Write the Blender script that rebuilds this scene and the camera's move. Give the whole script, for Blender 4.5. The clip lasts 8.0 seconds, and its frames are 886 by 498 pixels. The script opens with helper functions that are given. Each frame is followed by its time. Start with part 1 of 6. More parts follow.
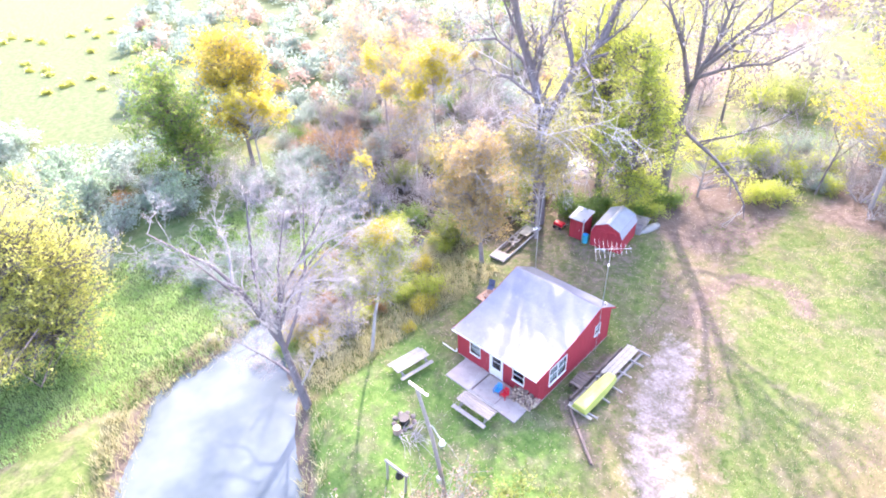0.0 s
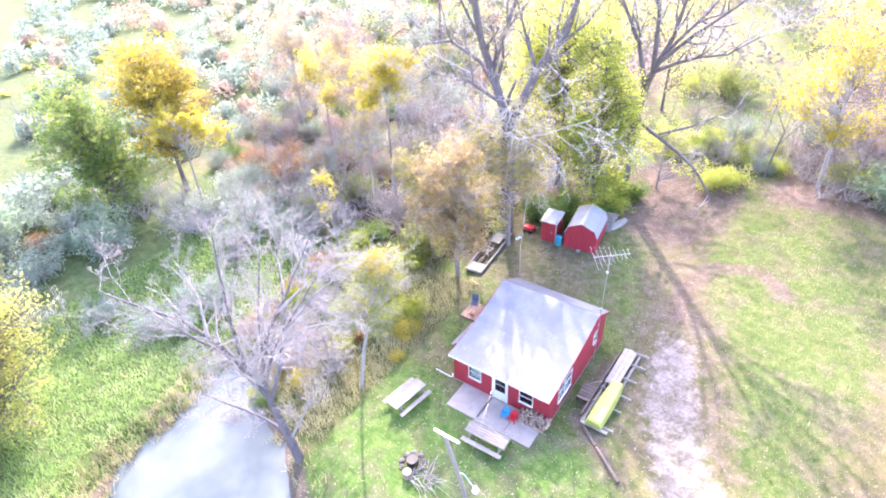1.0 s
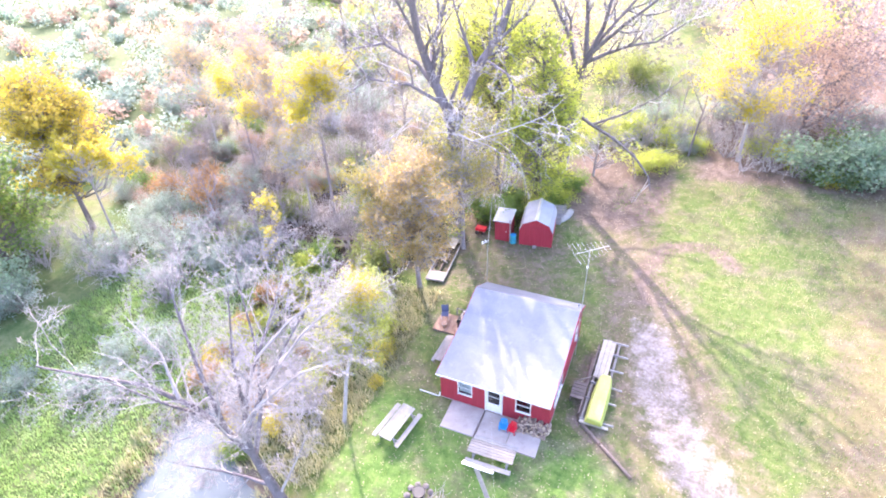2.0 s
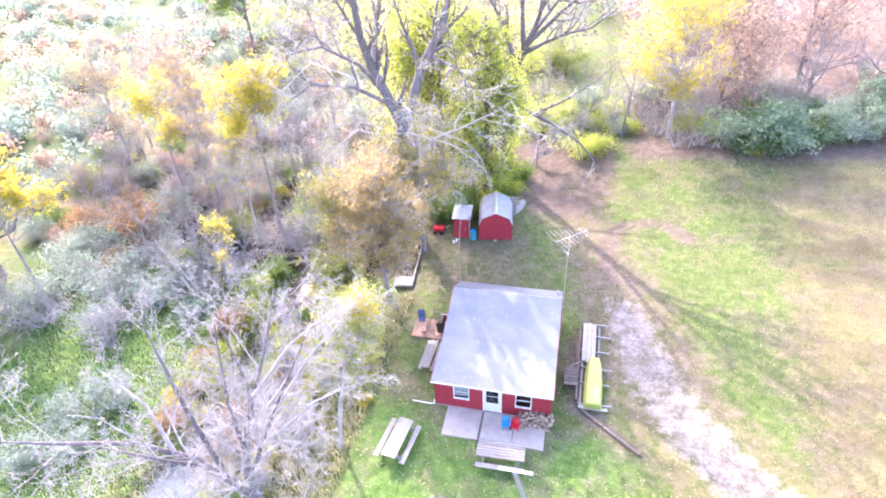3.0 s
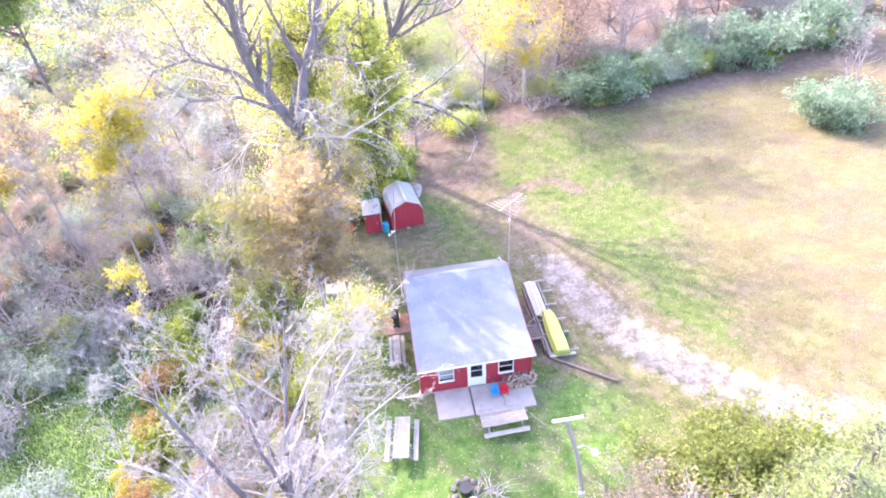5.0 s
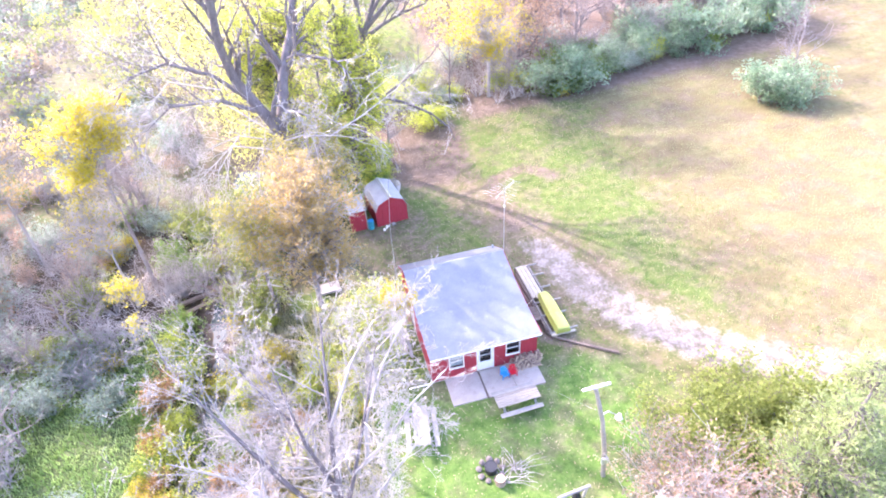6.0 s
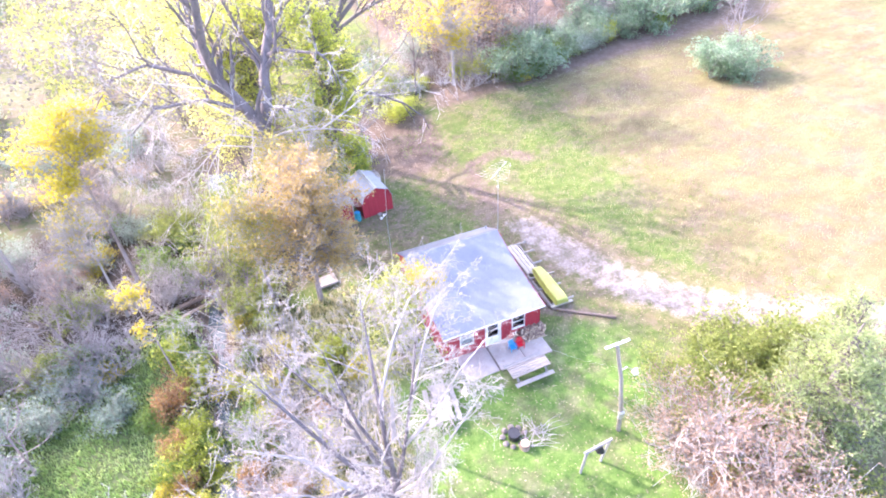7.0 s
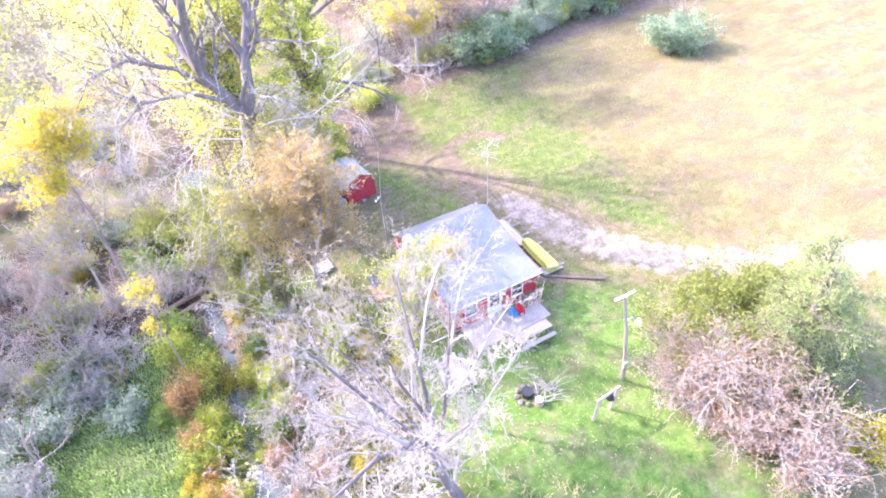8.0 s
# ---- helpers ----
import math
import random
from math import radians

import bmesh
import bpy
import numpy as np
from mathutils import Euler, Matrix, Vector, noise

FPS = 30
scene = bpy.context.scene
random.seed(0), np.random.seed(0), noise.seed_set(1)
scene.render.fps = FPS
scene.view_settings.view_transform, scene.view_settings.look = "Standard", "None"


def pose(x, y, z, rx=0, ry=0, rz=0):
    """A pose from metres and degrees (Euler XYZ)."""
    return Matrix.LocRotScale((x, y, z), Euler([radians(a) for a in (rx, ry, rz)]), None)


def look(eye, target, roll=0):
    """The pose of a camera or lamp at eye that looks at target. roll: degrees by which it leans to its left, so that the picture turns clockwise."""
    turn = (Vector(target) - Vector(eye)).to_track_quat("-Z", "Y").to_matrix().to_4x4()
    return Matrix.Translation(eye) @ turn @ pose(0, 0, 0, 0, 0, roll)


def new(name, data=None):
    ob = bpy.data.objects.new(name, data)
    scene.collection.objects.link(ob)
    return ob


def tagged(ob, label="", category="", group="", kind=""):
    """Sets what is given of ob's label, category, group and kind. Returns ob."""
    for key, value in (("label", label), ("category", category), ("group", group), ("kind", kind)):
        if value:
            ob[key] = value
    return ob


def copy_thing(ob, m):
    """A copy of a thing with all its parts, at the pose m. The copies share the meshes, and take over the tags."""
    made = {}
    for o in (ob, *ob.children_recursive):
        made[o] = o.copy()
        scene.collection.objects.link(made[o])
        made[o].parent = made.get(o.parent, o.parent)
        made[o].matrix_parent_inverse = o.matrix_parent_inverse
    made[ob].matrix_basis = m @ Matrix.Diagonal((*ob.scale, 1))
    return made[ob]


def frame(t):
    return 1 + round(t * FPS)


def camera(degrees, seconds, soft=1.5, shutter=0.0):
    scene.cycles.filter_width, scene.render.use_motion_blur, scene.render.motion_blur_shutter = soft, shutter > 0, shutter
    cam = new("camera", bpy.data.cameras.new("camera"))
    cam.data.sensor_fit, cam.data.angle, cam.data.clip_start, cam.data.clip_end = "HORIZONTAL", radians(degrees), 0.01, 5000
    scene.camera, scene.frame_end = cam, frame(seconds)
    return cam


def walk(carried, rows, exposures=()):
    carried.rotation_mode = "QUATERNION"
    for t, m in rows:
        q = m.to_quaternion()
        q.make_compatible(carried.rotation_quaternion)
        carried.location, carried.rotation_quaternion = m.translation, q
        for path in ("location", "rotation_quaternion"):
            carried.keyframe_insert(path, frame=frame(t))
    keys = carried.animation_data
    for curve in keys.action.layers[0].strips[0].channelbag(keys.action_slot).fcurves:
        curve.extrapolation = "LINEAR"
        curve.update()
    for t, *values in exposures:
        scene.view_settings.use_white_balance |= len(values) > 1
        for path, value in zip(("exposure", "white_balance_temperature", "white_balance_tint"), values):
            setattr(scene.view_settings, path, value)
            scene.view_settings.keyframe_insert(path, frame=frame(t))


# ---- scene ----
cam = camera(76.5, 8.0, soft=1.9)
PATH = [
    (0, (19.392, -19.885, 28.113), (18.216, -18.739, 26.971), -2.8),
    (0.5, (16.918, -20.077, 28.159), (15.836, -18.851, 27.008), -2.8),
    (1, (14.584, -20.209, 28.055), (13.613, -18.9, 26.896), -2.9),
    (1.5, (12.332, -20.359, 27.927), (11.495, -18.966, 26.761), -3.0),
    (1.7, (11.383, -20.412, 27.861), (10.61, -18.985, 26.693), -2.9),
    (2.8, (7.309, -20.732, 27.292), (6.835, -19.184, 26.118), -3.3),
    (3, (6.515, -20.803, 27.261), (6.101, -19.24, 26.084), -3.5),
    (3.5, (4.71, -20.881, 27.356), (4.445, -19.296, 26.164), -3.8),
    (4, (3.081, -21.14, 27.269), (2.962, -19.541, 26.073), -4.0),
    (4.5, (1.198, -21.307, 27.32), (1.239, -19.716, 26.109), -4.0),
    (5, (-0.401, -21.404, 27.373), (-0.231, -19.832, 26.149), -4.1),
    (5.2, (-0.998, -21.483, 27.363), (-0.787, -19.918, 26.136), -4.0),
    (6.3, (-4.6, -21.642, 27.53), (-4.213, -20.122, 26.289), -4.4),
    (6.5, (-5.268, -21.686, 27.584), (-4.852, -20.178, 26.338), -4.5),
    (7, (-7.083, -21.746, 27.739), (-6.573, -20.281, 26.477), -4.5),
    (7.5, (-8.886, -21.816, 27.866), (-8.294, -20.397, 26.588), -4.5),
    (8, (-10.717, -21.897, 28.028), (-10.052, -20.526, 26.733), -4.4),
]
walk(cam, [(t, look(eye, target, roll)) for t, eye, target, roll in PATH], [(0.0, 3.25, 6350, 31), (8.0, 3.25, 6350, 31)])

# ---- light ----
SUN_FROM = Vector((-2.2, 3.05, 2.45)).normalized()
SUN_EL = math.asin(SUN_FROM.z)
SUN_ROT = math.atan2(SUN_FROM.x, SUN_FROM.y) % (2 * math.pi)
world = bpy.data.worlds.new("world")
scene.world = world
world.use_nodes = True
wn = world.node_tree.nodes
sky = wn.new("ShaderNodeTexSky")
sky.sky_type = "NISHITA"
sky.sun_disc = False
sky.sun_elevation, sky.sun_rotation = SUN_EL, SUN_ROT
sky.air_density, sky.dust_density, sky.ozone_density = 1.0, 2.5, 1.0
wn["Background"].inputs["Strength"].default_value = 0.15
world.node_tree.links.new(sky.outputs["Color"], wn["Background"].inputs["Color"])
sun_data = bpy.data.lights.new("sun", "SUN")
sun_data.energy, sun_data.angle, sun_data.color = 1.48, radians(0.6), (1.0, 0.93, 0.82)
sun = new("sun", sun_data)
sun.matrix_world = look(SUN_FROM * 120, (0, 0, 0))


# ---- materials ----
def nodes_of(name):
    m = bpy.data.materials.new(name)
    m.use_nodes = True
    t = m.node_tree
    return m, t.nodes, t.links, t.nodes["Principled BSDF"]


def ramp(nodes, links, fac, stops):
    r = nodes.new("ShaderNodeValToRGB")
    while len(r.color_ramp.elements) < len(stops):
        r.color_ramp.elements.new(0.5)
    for e, (at, c) in zip(r.color_ramp.elements, stops):
        e.position, e.color = at, (*c, 1)
    links.new(fac, r.inputs["Fac"])
    return r.outputs["Color"]


def noise_of(nodes, links, scale, detail=3.0, rough=0.55, coords="Object", stretch=None):
    tc = nodes.new("ShaderNodeTexCoord")
    out = tc.outputs[coords]
    if stretch:
        mp = nodes.new("ShaderNodeMapping")
        mp.inputs["Scale"].default_value = stretch
        links.new(out, mp.inputs["Vector"])
        out = mp.outputs["Vector"]
    n = nodes.new("ShaderNodeTexNoise")
    n.inputs["Scale"].default_value = scale
    n.inputs["Detail"].default_value = detail
    n.inputs["Roughness"].default_value = rough
    links.new(out, n.inputs["Vector"])
    return n.outputs["Fac"]


def mix(nodes, links, fac, a, b, kind="MIX"):
    m = nodes.new("ShaderNodeMix")
    m.data_type, m.blend_type = "RGBA", kind
    for value, key in ((fac, 0), (a, 6), (b, 7)):
        if isinstance(value, (int, float)):
            m.inputs[key].default_value = value
        elif isinstance(value, tuple):
            m.inputs[key].default_value = (*value, 1)
        else:
            links.new(value, m.inputs[key])
    return m.outputs[2]


def maths(nodes, links, op, a, b=0.0, c=0.0, clamp=False):
    m = nodes.new("ShaderNodeMath")
    m.operation, m.use_clamp = op, clamp
    for key, value in enumerate((a, b, c)):
        if isinstance(value, (int, float)):
            m.inputs[key].default_value = value
        else:
            links.new(value, m.inputs[key])
    return m.outputs[0]


def bump(nodes, links, height, shader, strength=0.3, distance=0.02):
    b = nodes.new("ShaderNodeBump")
    b.inputs["Strength"].default_value = strength
    b.inputs["Distance"].default_value = distance
    links.new(height, b.inputs["Height"])
    links.new(b.outputs["Normal"], shader.inputs["Normal"])


def surface(name, dark, light, scale=3.0, rough=0.7, metal=0.0, fine=40.0, relief=0.25, stretch=None, wear=None, per_piece=0.0):
    """A surface with two scales of variation, fine relief and, where given, worn patches of another colour."""
    m, nodes, links, sh = nodes_of(name)
    n1 = noise_of(nodes, links, scale, 4.0, 0.6, stretch=stretch)
    n2 = noise_of(nodes, links, fine, 3.0, 0.6, stretch=stretch)
    both = maths(nodes, links, "ADD", maths(nodes, links, "MULTIPLY", n1, 0.65), maths(nodes, links, "MULTIPLY", n2, 0.35))
    col = ramp(nodes, links, both, [(0.32, dark), (0.68, light)])
    if wear:
        w = noise_of(nodes, links, scale * 2.3, 6.0, 0.7, stretch=stretch)
        spot = ramp(nodes, links, w, [(0.56, (0, 0, 0)), (0.68, (1, 1, 1))])
        col = mix(nodes, links, maths(nodes, links, "MULTIPLY", spot, 0.6), col, wear)
    if per_piece:
        info = nodes.new("ShaderNodeObjectInfo")
        k = maths(nodes, links, "MULTIPLY_ADD", info.outputs["Random"], per_piece, 1.0 - per_piece / 2)
        hsv = nodes.new("ShaderNodeHueSaturation")
        links.new(k, hsv.inputs["Value"])
        links.new(col, hsv.inputs["Color"])
        col = hsv.outputs["Color"]
    links.new(col, sh.inputs["Base Color"])
    sh.inputs["Roughness"].default_value = rough
    sh.inputs["Metallic"].default_value = metal
    bump(nodes, links, both, sh, relief, 0.015)
    return m


def foliage(name, stops, through_light=0.35, rough=0.6):
    """Leaves: each one its own colour out of the ramp, with light that shines through."""
    m, nodes, links, sh = nodes_of(name)
    geo = nodes.new("ShaderNodeNewGeometry")
    info = nodes.new("ShaderNodeObjectInfo")
    n = noise_of(nodes, links, 0.45, 2.0)
    f = maths(nodes, links, "MULTIPLY_ADD", geo.outputs["Random Per Island"], 0.34, maths(nodes, links, "MULTIPLY_ADD", n, 1.2, -0.27))
    f = maths(nodes, links, "ADD", f, maths(nodes, links, "MULTIPLY_ADD", info.outputs["Random"], 0.24, -0.12), clamp=True)
    col = ramp(nodes, links, f, stops)
    links.new(col, sh.inputs["Base Color"])
    sh.inputs["Roughness"].default_value = rough
    sh.inputs["Specular IOR Level"].default_value = 0.25
    tr = nodes.new("ShaderNodeBsdfTranslucent")
    links.new(col, tr.inputs["Color"])
    mx = nodes.new("ShaderNodeMixShader")
    mx.inputs[0].default_value = through_light
    links.new(sh.outputs[0], mx.inputs[1])
    links.new(tr.outputs[0], mx.inputs[2])
    links.new(mx.outputs[0], nodes["Material Output"].inputs["Surface"])
    return m


RED = surface("red_paint", (0.27, 0.018, 0.03), (0.40, 0.035, 0.055), 1.6, 0.62, stretch=(6, 6, 0.5), relief=0.3, wear=(0.33, 0.06, 0.07))
WHITE = surface("white_paint", (0.66, 0.66, 0.64), (0.82, 0.82, 0.80), 3.0, 0.5, relief=0.1)
ROOF = surface("roof_sheet", (0.135, 0.15, 0.19), (0.225, 0.24, 0.28), 0.6, 0.42, metal=0.15, fine=14.0, relief=0.12, wear=(0.27, 0.28, 0.31))
SHED_ROOF = surface("shed_roof", (0.27, 0.28, 0.31), (0.38, 0.39, 0.42), 1.2, 0.6, relief=0.3)
OLD_WOOD = surface("weathered_wood", (0.20, 0.175, 0.155), (0.36, 0.325, 0.29), 2.2, 0.85, relief=0.5, stretch=(1, 6, 6), per_piece=0.35)
DARK_WOOD = surface("dark_wood", (0.10, 0.075, 0.06), (0.22, 0.17, 0.14), 2.5, 0.85, relief=0.5, per_piece=0.3)
PALE_WOOD = surface("pale_wood", (0.36, 0.32, 0.25), (0.52, 0.47, 0.39), 2.5, 0.8, relief=0.35, per_piece=0.25)
WHITE_WOOD = surface("white_painted_wood", (0.23, 0.215, 0.20), (0.35, 0.335, 0.315), 2.5, 0.7, relief=0.3, wear=(0.27, 0.24, 0.21), per_piece=0.2)
DECK_WOOD = surface("deck_boards", (0.26, 0.15, 0.10), (0.42, 0.27, 0.19), 2.5, 0.8, relief=0.4, per_piece=0.3)
CONCRETE = surface("concrete", (0.34, 0.285, 0.255), (0.47, 0.41, 0.37), 1.1, 0.9, fine=18.0, relief=0.3, wear=(0.27, 0.23, 0.21))
GREY_METAL = surface("galvanised_metal", (0.42, 0.43, 0.45), (0.60, 0.61, 0.63), 5.0, 0.4, metal=0.7, relief=0.1)
PALE_METAL = surface("aluminium", (0.62, 0.62, 0.63), (0.80, 0.80, 0.81), 5.0, 0.4, metal=0.35, relief=0.05)
BLACK = surface("black_enamel", (0.012, 0.012, 0.014), (0.03, 0.03, 0.035), 5.0, 0.4, relief=0.1)
LIME = surface("lime_paint", (0.34, 0.38, 0.07), (0.46, 0.50, 0.13), 1.5, 0.5, relief=0.1, wear=(0.42, 0.43, 0.18))
BLUE_PLASTIC = surface("blue_plastic", (0.01, 0.24, 0.52), (0.02, 0.33, 0.66), 4.0, 0.4, relief=0.05)
TEAL_PLASTIC = surface("teal_plastic", (0.01, 0.22, 0.30), (0.02, 0.32, 0.42), 4.0, 0.45, relief=0.05)
RED_PLASTIC = surface("red_plastic", (0.55, 0.012, 0.025), (0.70, 0.02, 0.04), 4.0, 0.4, relief=0.05)
BARK = surface("grey_bark", (0.09, 0.077, 0.08), (0.21, 0.18, 0.185), 3.0, 0.9, fine=16.0, relief=0.6, stretch=(1, 1, 0.3))
PALE_BARK = surface("pale_bark", (0.25, 0.23, 0.222), (0.45, 0.42, 0.412), 1.2, 0.9, fine=16.0, relief=0.4)
BLEACHED_BARK = surface("bleached_bark", (0.34, 0.318, 0.315), (0.54, 0.508, 0.505), 1.2, 0.9, fine=16.0, relief=0.4)
PURPLE_BARK = surface("twig_bark", (0.17, 0.143, 0.138), (0.35, 0.305, 0.30), 1.2, 0.9, fine=12.0, relief=0.3)
LOG_BARK = surface("log_bark", (0.17, 0.115, 0.09), (0.38, 0.28, 0.22), 2.0, 0.9, relief=0.6, per_piece=0.4)
LOG_END = surface("log_end", (0.45, 0.34, 0.24), (0.62, 0.50, 0.37), 6.0, 0.9, relief=0.3)
STONE = surface("stone", (0.10, 0.085, 0.08), (0.22, 0.19, 0.18), 2.5, 0.9, relief=0.6, per_piece=0.35)
INTERIOR = surface("interior_board", (0.03, 0.025, 0.02), (0.06, 0.05, 0.045), 2.0, 0.9)
TARP = surface("grey_tarpaulin", (0.16, 0.15, 0.15), (0.30, 0.28, 0.27), 1.5, 0.7, relief=0.4)
INSULATOR = surface("white_porcelain", (0.70, 0.70, 0.70), (0.82, 0.82, 0.82), 5.0, 0.3, relief=0.02)

GLASS, _n, _l, _s = nodes_of("window_glass")
_s.inputs["Base Color"].default_value = (0.6, 0.68, 0.70, 1)
_s.inputs["Roughness"].default_value = 0.03
_s.inputs["Transmission Weight"].default_value = 1.0
_s.inputs["IOR"].default_value = 1.5

WATER, _n, _l, _s = nodes_of("creek_water")
_s.inputs["Base Color"].default_value = (0.045, 0.06, 0.055, 1)
_s.inputs["Roughness"].default_value = 0.06
_s.inputs["IOR"].default_value = 1.33
_a = noise_of(_n, _l, 1.6, 3.0)
_c = ramp(_n, _l, noise_of(_n, _l, 0.25, 3.0), [(0.35, (0.08, 0.105, 0.11)), (0.7, (0.15, 0.18, 0.19))])
_l.new(_c, _s.inputs["Base Color"])
bump(_n, _l, _a, _s, 0.12, 0.05)

LEAF_SILVER = foliage("silver_leaves", [(0.0, (0.165, 0.22, 0.165)), (0.45, (0.29, 0.37, 0.30)), (1.0, (0.46, 0.53, 0.45))], 0.55)
LEAF_BLUEGREEN = foliage("bluegreen_leaves", [(0.0, (0.10, 0.19, 0.105)), (0.45, (0.28, 0.40, 0.26)), (1.0, (0.50, 0.57, 0.43))], 0.66)
LEAF_YELLOW = foliage("yellow_leaves", [(0.0, (0.38, 0.32, 0.045)), (0.4, (0.54, 0.47, 0.065)), (1.0, (0.68, 0.60, 0.13))], 0.62)
LEAF_GOLD = foliage("gold_leaves", [(0.0, (0.21, 0.24, 0.05)), (0.5, (0.46, 0.38, 0.06)), (1.0, (0.62, 0.47, 0.10))], 0.58)
LEAF_LIME = foliage("lime_leaves", [(0.0, (0.27, 0.36, 0.06)), (0.5, (0.47, 0.54, 0.11)), (1.0, (0.64, 0.63, 0.20))], 0.72)
LEAF_WILLOW = foliage("willow_leaves", [(0.0, (0.37, 0.41, 0.10)), (0.5, (0.58, 0.60, 0.17)), (1.0, (0.72, 0.71, 0.28))], 0.7)
LEAF_GREEN = foliage("green_leaves", [(0.0, (0.09, 0.18, 0.05)), (0.6, (0.21, 0.32, 0.085)), (1.0, (0.42, 0.45, 0.12))], 0.62)
LEAF_OLIVE = foliage("olive_leaves", [(0.0, (0.25, 0.24, 0.08)), (0.5, (0.43, 0.39, 0.125)), (1.0, (0.58, 0.51, 0.19))], 0.64)
LEAF_CEDAR = foliage("cedar_sprays", [(0.0, (0.13, 0.19, 0.07)), (0.5, (0.30, 0.37, 0.16)), (1.0, (0.50, 0.53, 0.28))], 0.55)
LEAF_TAN = foliage("tan_leaves", [(0.0, (0.31, 0.24, 0.09)), (0.45, (0.46, 0.35, 0.155)), (1.0, (0.60, 0.46, 0.26))], 0.62)
LEAF_ORANGE = foliage("orange_leaves", [(0.0, (0.24, 0.14, 0.07)), (0.5, (0.40, 0.24, 0.11)), (1.0, (0.52, 0.36, 0.18))], 0.5)
LEAF_OLIVEGREEN = foliage("olive_green_leaves", [(0.0, (0.13, 0.175, 0.048)), (0.5, (0.28, 0.33, 0.095)), (1.0, (0.46, 0.49, 0.18))], 0.62)
LEAF_BANK = foliage("thin_lime_leaves", [(0.0, (0.20, 0.26, 0.06)), (0.5, (0.34, 0.38, 0.11)), (1.0, (0.48, 0.46, 0.15))], 0.5)
LEAF_GREY = foliage("bare_twig_haze", [(0.0, (0.14, 0.125, 0.115)), (0.5, (0.23, 0.21, 0.20)), (1.0, (0.33, 0.31, 0.285))], 0.3)
LEAF_PINK = foliage("pinkish_leaves", [(0.0, (0.24, 0.165, 0.125)), (0.5, (0.42, 0.30, 0.23)), (1.0, (0.57, 0.45, 0.355))], 0.55)
GRASS_BLADE = foliage("grass_blades", [(0.0, (0.15, 0.28, 0.075)), (0.5, (0.29, 0.44, 0.15)), (1.0, (0.48, 0.57, 0.27))], 0.6)
LAWN_BLADE = foliage("lawn_blades", [(0.0, (0.085, 0.175, 0.03)), (0.5, (0.16, 0.26, 0.06)), (1.0, (0.32, 0.37, 0.13))], 0.5)
STRAW = foliage("straw_blades", [(0.0, (0.27, 0.26, 0.13)), (0.5, (0.44, 0.42, 0.24)), (1.0, (0.60, 0.57, 0.38))], 0.5)
FALLEN = foliage("fallen_leaves", [(0.0, (0.20, 0.14, 0.08)), (0.5, (0.42, 0.35, 0.23)), (1.0, (0.50, 0.45, 0.33))], 0.1)

# ---- ground ----
CREEK = [(-11.0, 34.0, 1.0), (-13.0, 22.0, 0.0), (-13.5, 14.5, 0.0), (-13.6, 9.5, 0.1), (-13.2, 5.5, 0.0), (-14.0, -1.0, 0.2),
         (-13.0, -8.0, 1.6), (-9.0, -13.6, 4.6), (-3.4, -17.4, 5.0), (6.0, -27.0, 5.5), (25.0, -48.0, 6.0)]
TRACK = [(7.2, 24.0, 1.0), (9.3, 15.5, 1.0), (10.9, 10.8, 1.3), (12.0, 6.0, 1.8), (13.6, 1.6, 1.8), (15.8, -2.0, 1.8),
         (18.5, -4.6, 1.7), (23.0, -7.6, 1.7), (36.0, -15.5, 1.9), (70.0, -34.0, 2.0)]
WATER_Z = -1.6


def from_line(x, y, line):
    """Distance from a line with a width (negative within it), for arrays of places."""
    best = np.full(np.shape(x), 1e9)
    for (ax, ay, aw), (bx, by, bw) in zip(line, line[1:]):
        dx, dy = bx - ax, by - ay
        f = np.clip(((x - ax) * dx + (y - ay) * dy) / (dx * dx + dy * dy), 0, 1)
        d = np.hypot(x - ax - f * dx, y - ay - f * dy) - (aw + f * (bw - aw))
        best = np.minimum(best, d)
    return best


def smooth(a, b, v):
    f = np.clip((v - a) / (b - a), 0, 1)
    return f * f * (3 - 2 * f)


def waves(x, y):
    return (np.sin(0.31 * x + 0.17 * y + 1.3) * np.sin(0.23 * y - 0.11 * x) + 0.5 * np.sin(0.83 * x - 0.49 * y) * np.sin(0.71 * y + 0.37 * x + 2.0))


def land(x, y):
    """Height of the ground, for numbers or arrays."""
    x, y = np.asarray(x, float), np.asarray(y, float)
    plain = 0.065 * np.clip(x - 6.5, 0, 60) + 0.055 * np.clip(y - 24, 0, 80) * smooth(-12, 6, x)
    plain = plain - 0.35 * smooth(-2, -9, x) - 0.55 * smooth(-12, -18, x)
    rough = 0.10 * waves(x, y) * smooth(3, 12, np.hypot(np.clip(np.abs(x - 3.5) - 4, 0, None), np.clip(np.abs(y - 3.5) - 6, 0, None)))
    d = from_line(x, y, CREEK)
    s = smooth(-0.3, 3.6, d + 0.35 * waves(2.1 * x, 2.3 * y))
    bed = WATER_Z - 0.15 - 0.6 * smooth(0.2, -2.5, d)
    return bed + (plain + rough - bed) * s


def ground_z(x, y):
    return float(land(x, y))


def grid_lines(lo, hi, step, far):
    line, a, b, s = list(np.arange(lo, hi + step / 2, step)), [], [], step
    v = hi
    while v < far:
        s *= 1.18
        v += s
        a.append(v)
    v, s = lo, step
    while v > -far:
        s *= 1.18
        v -= s
        b.append(v)
    return np.array(b[::-1] + line + a)


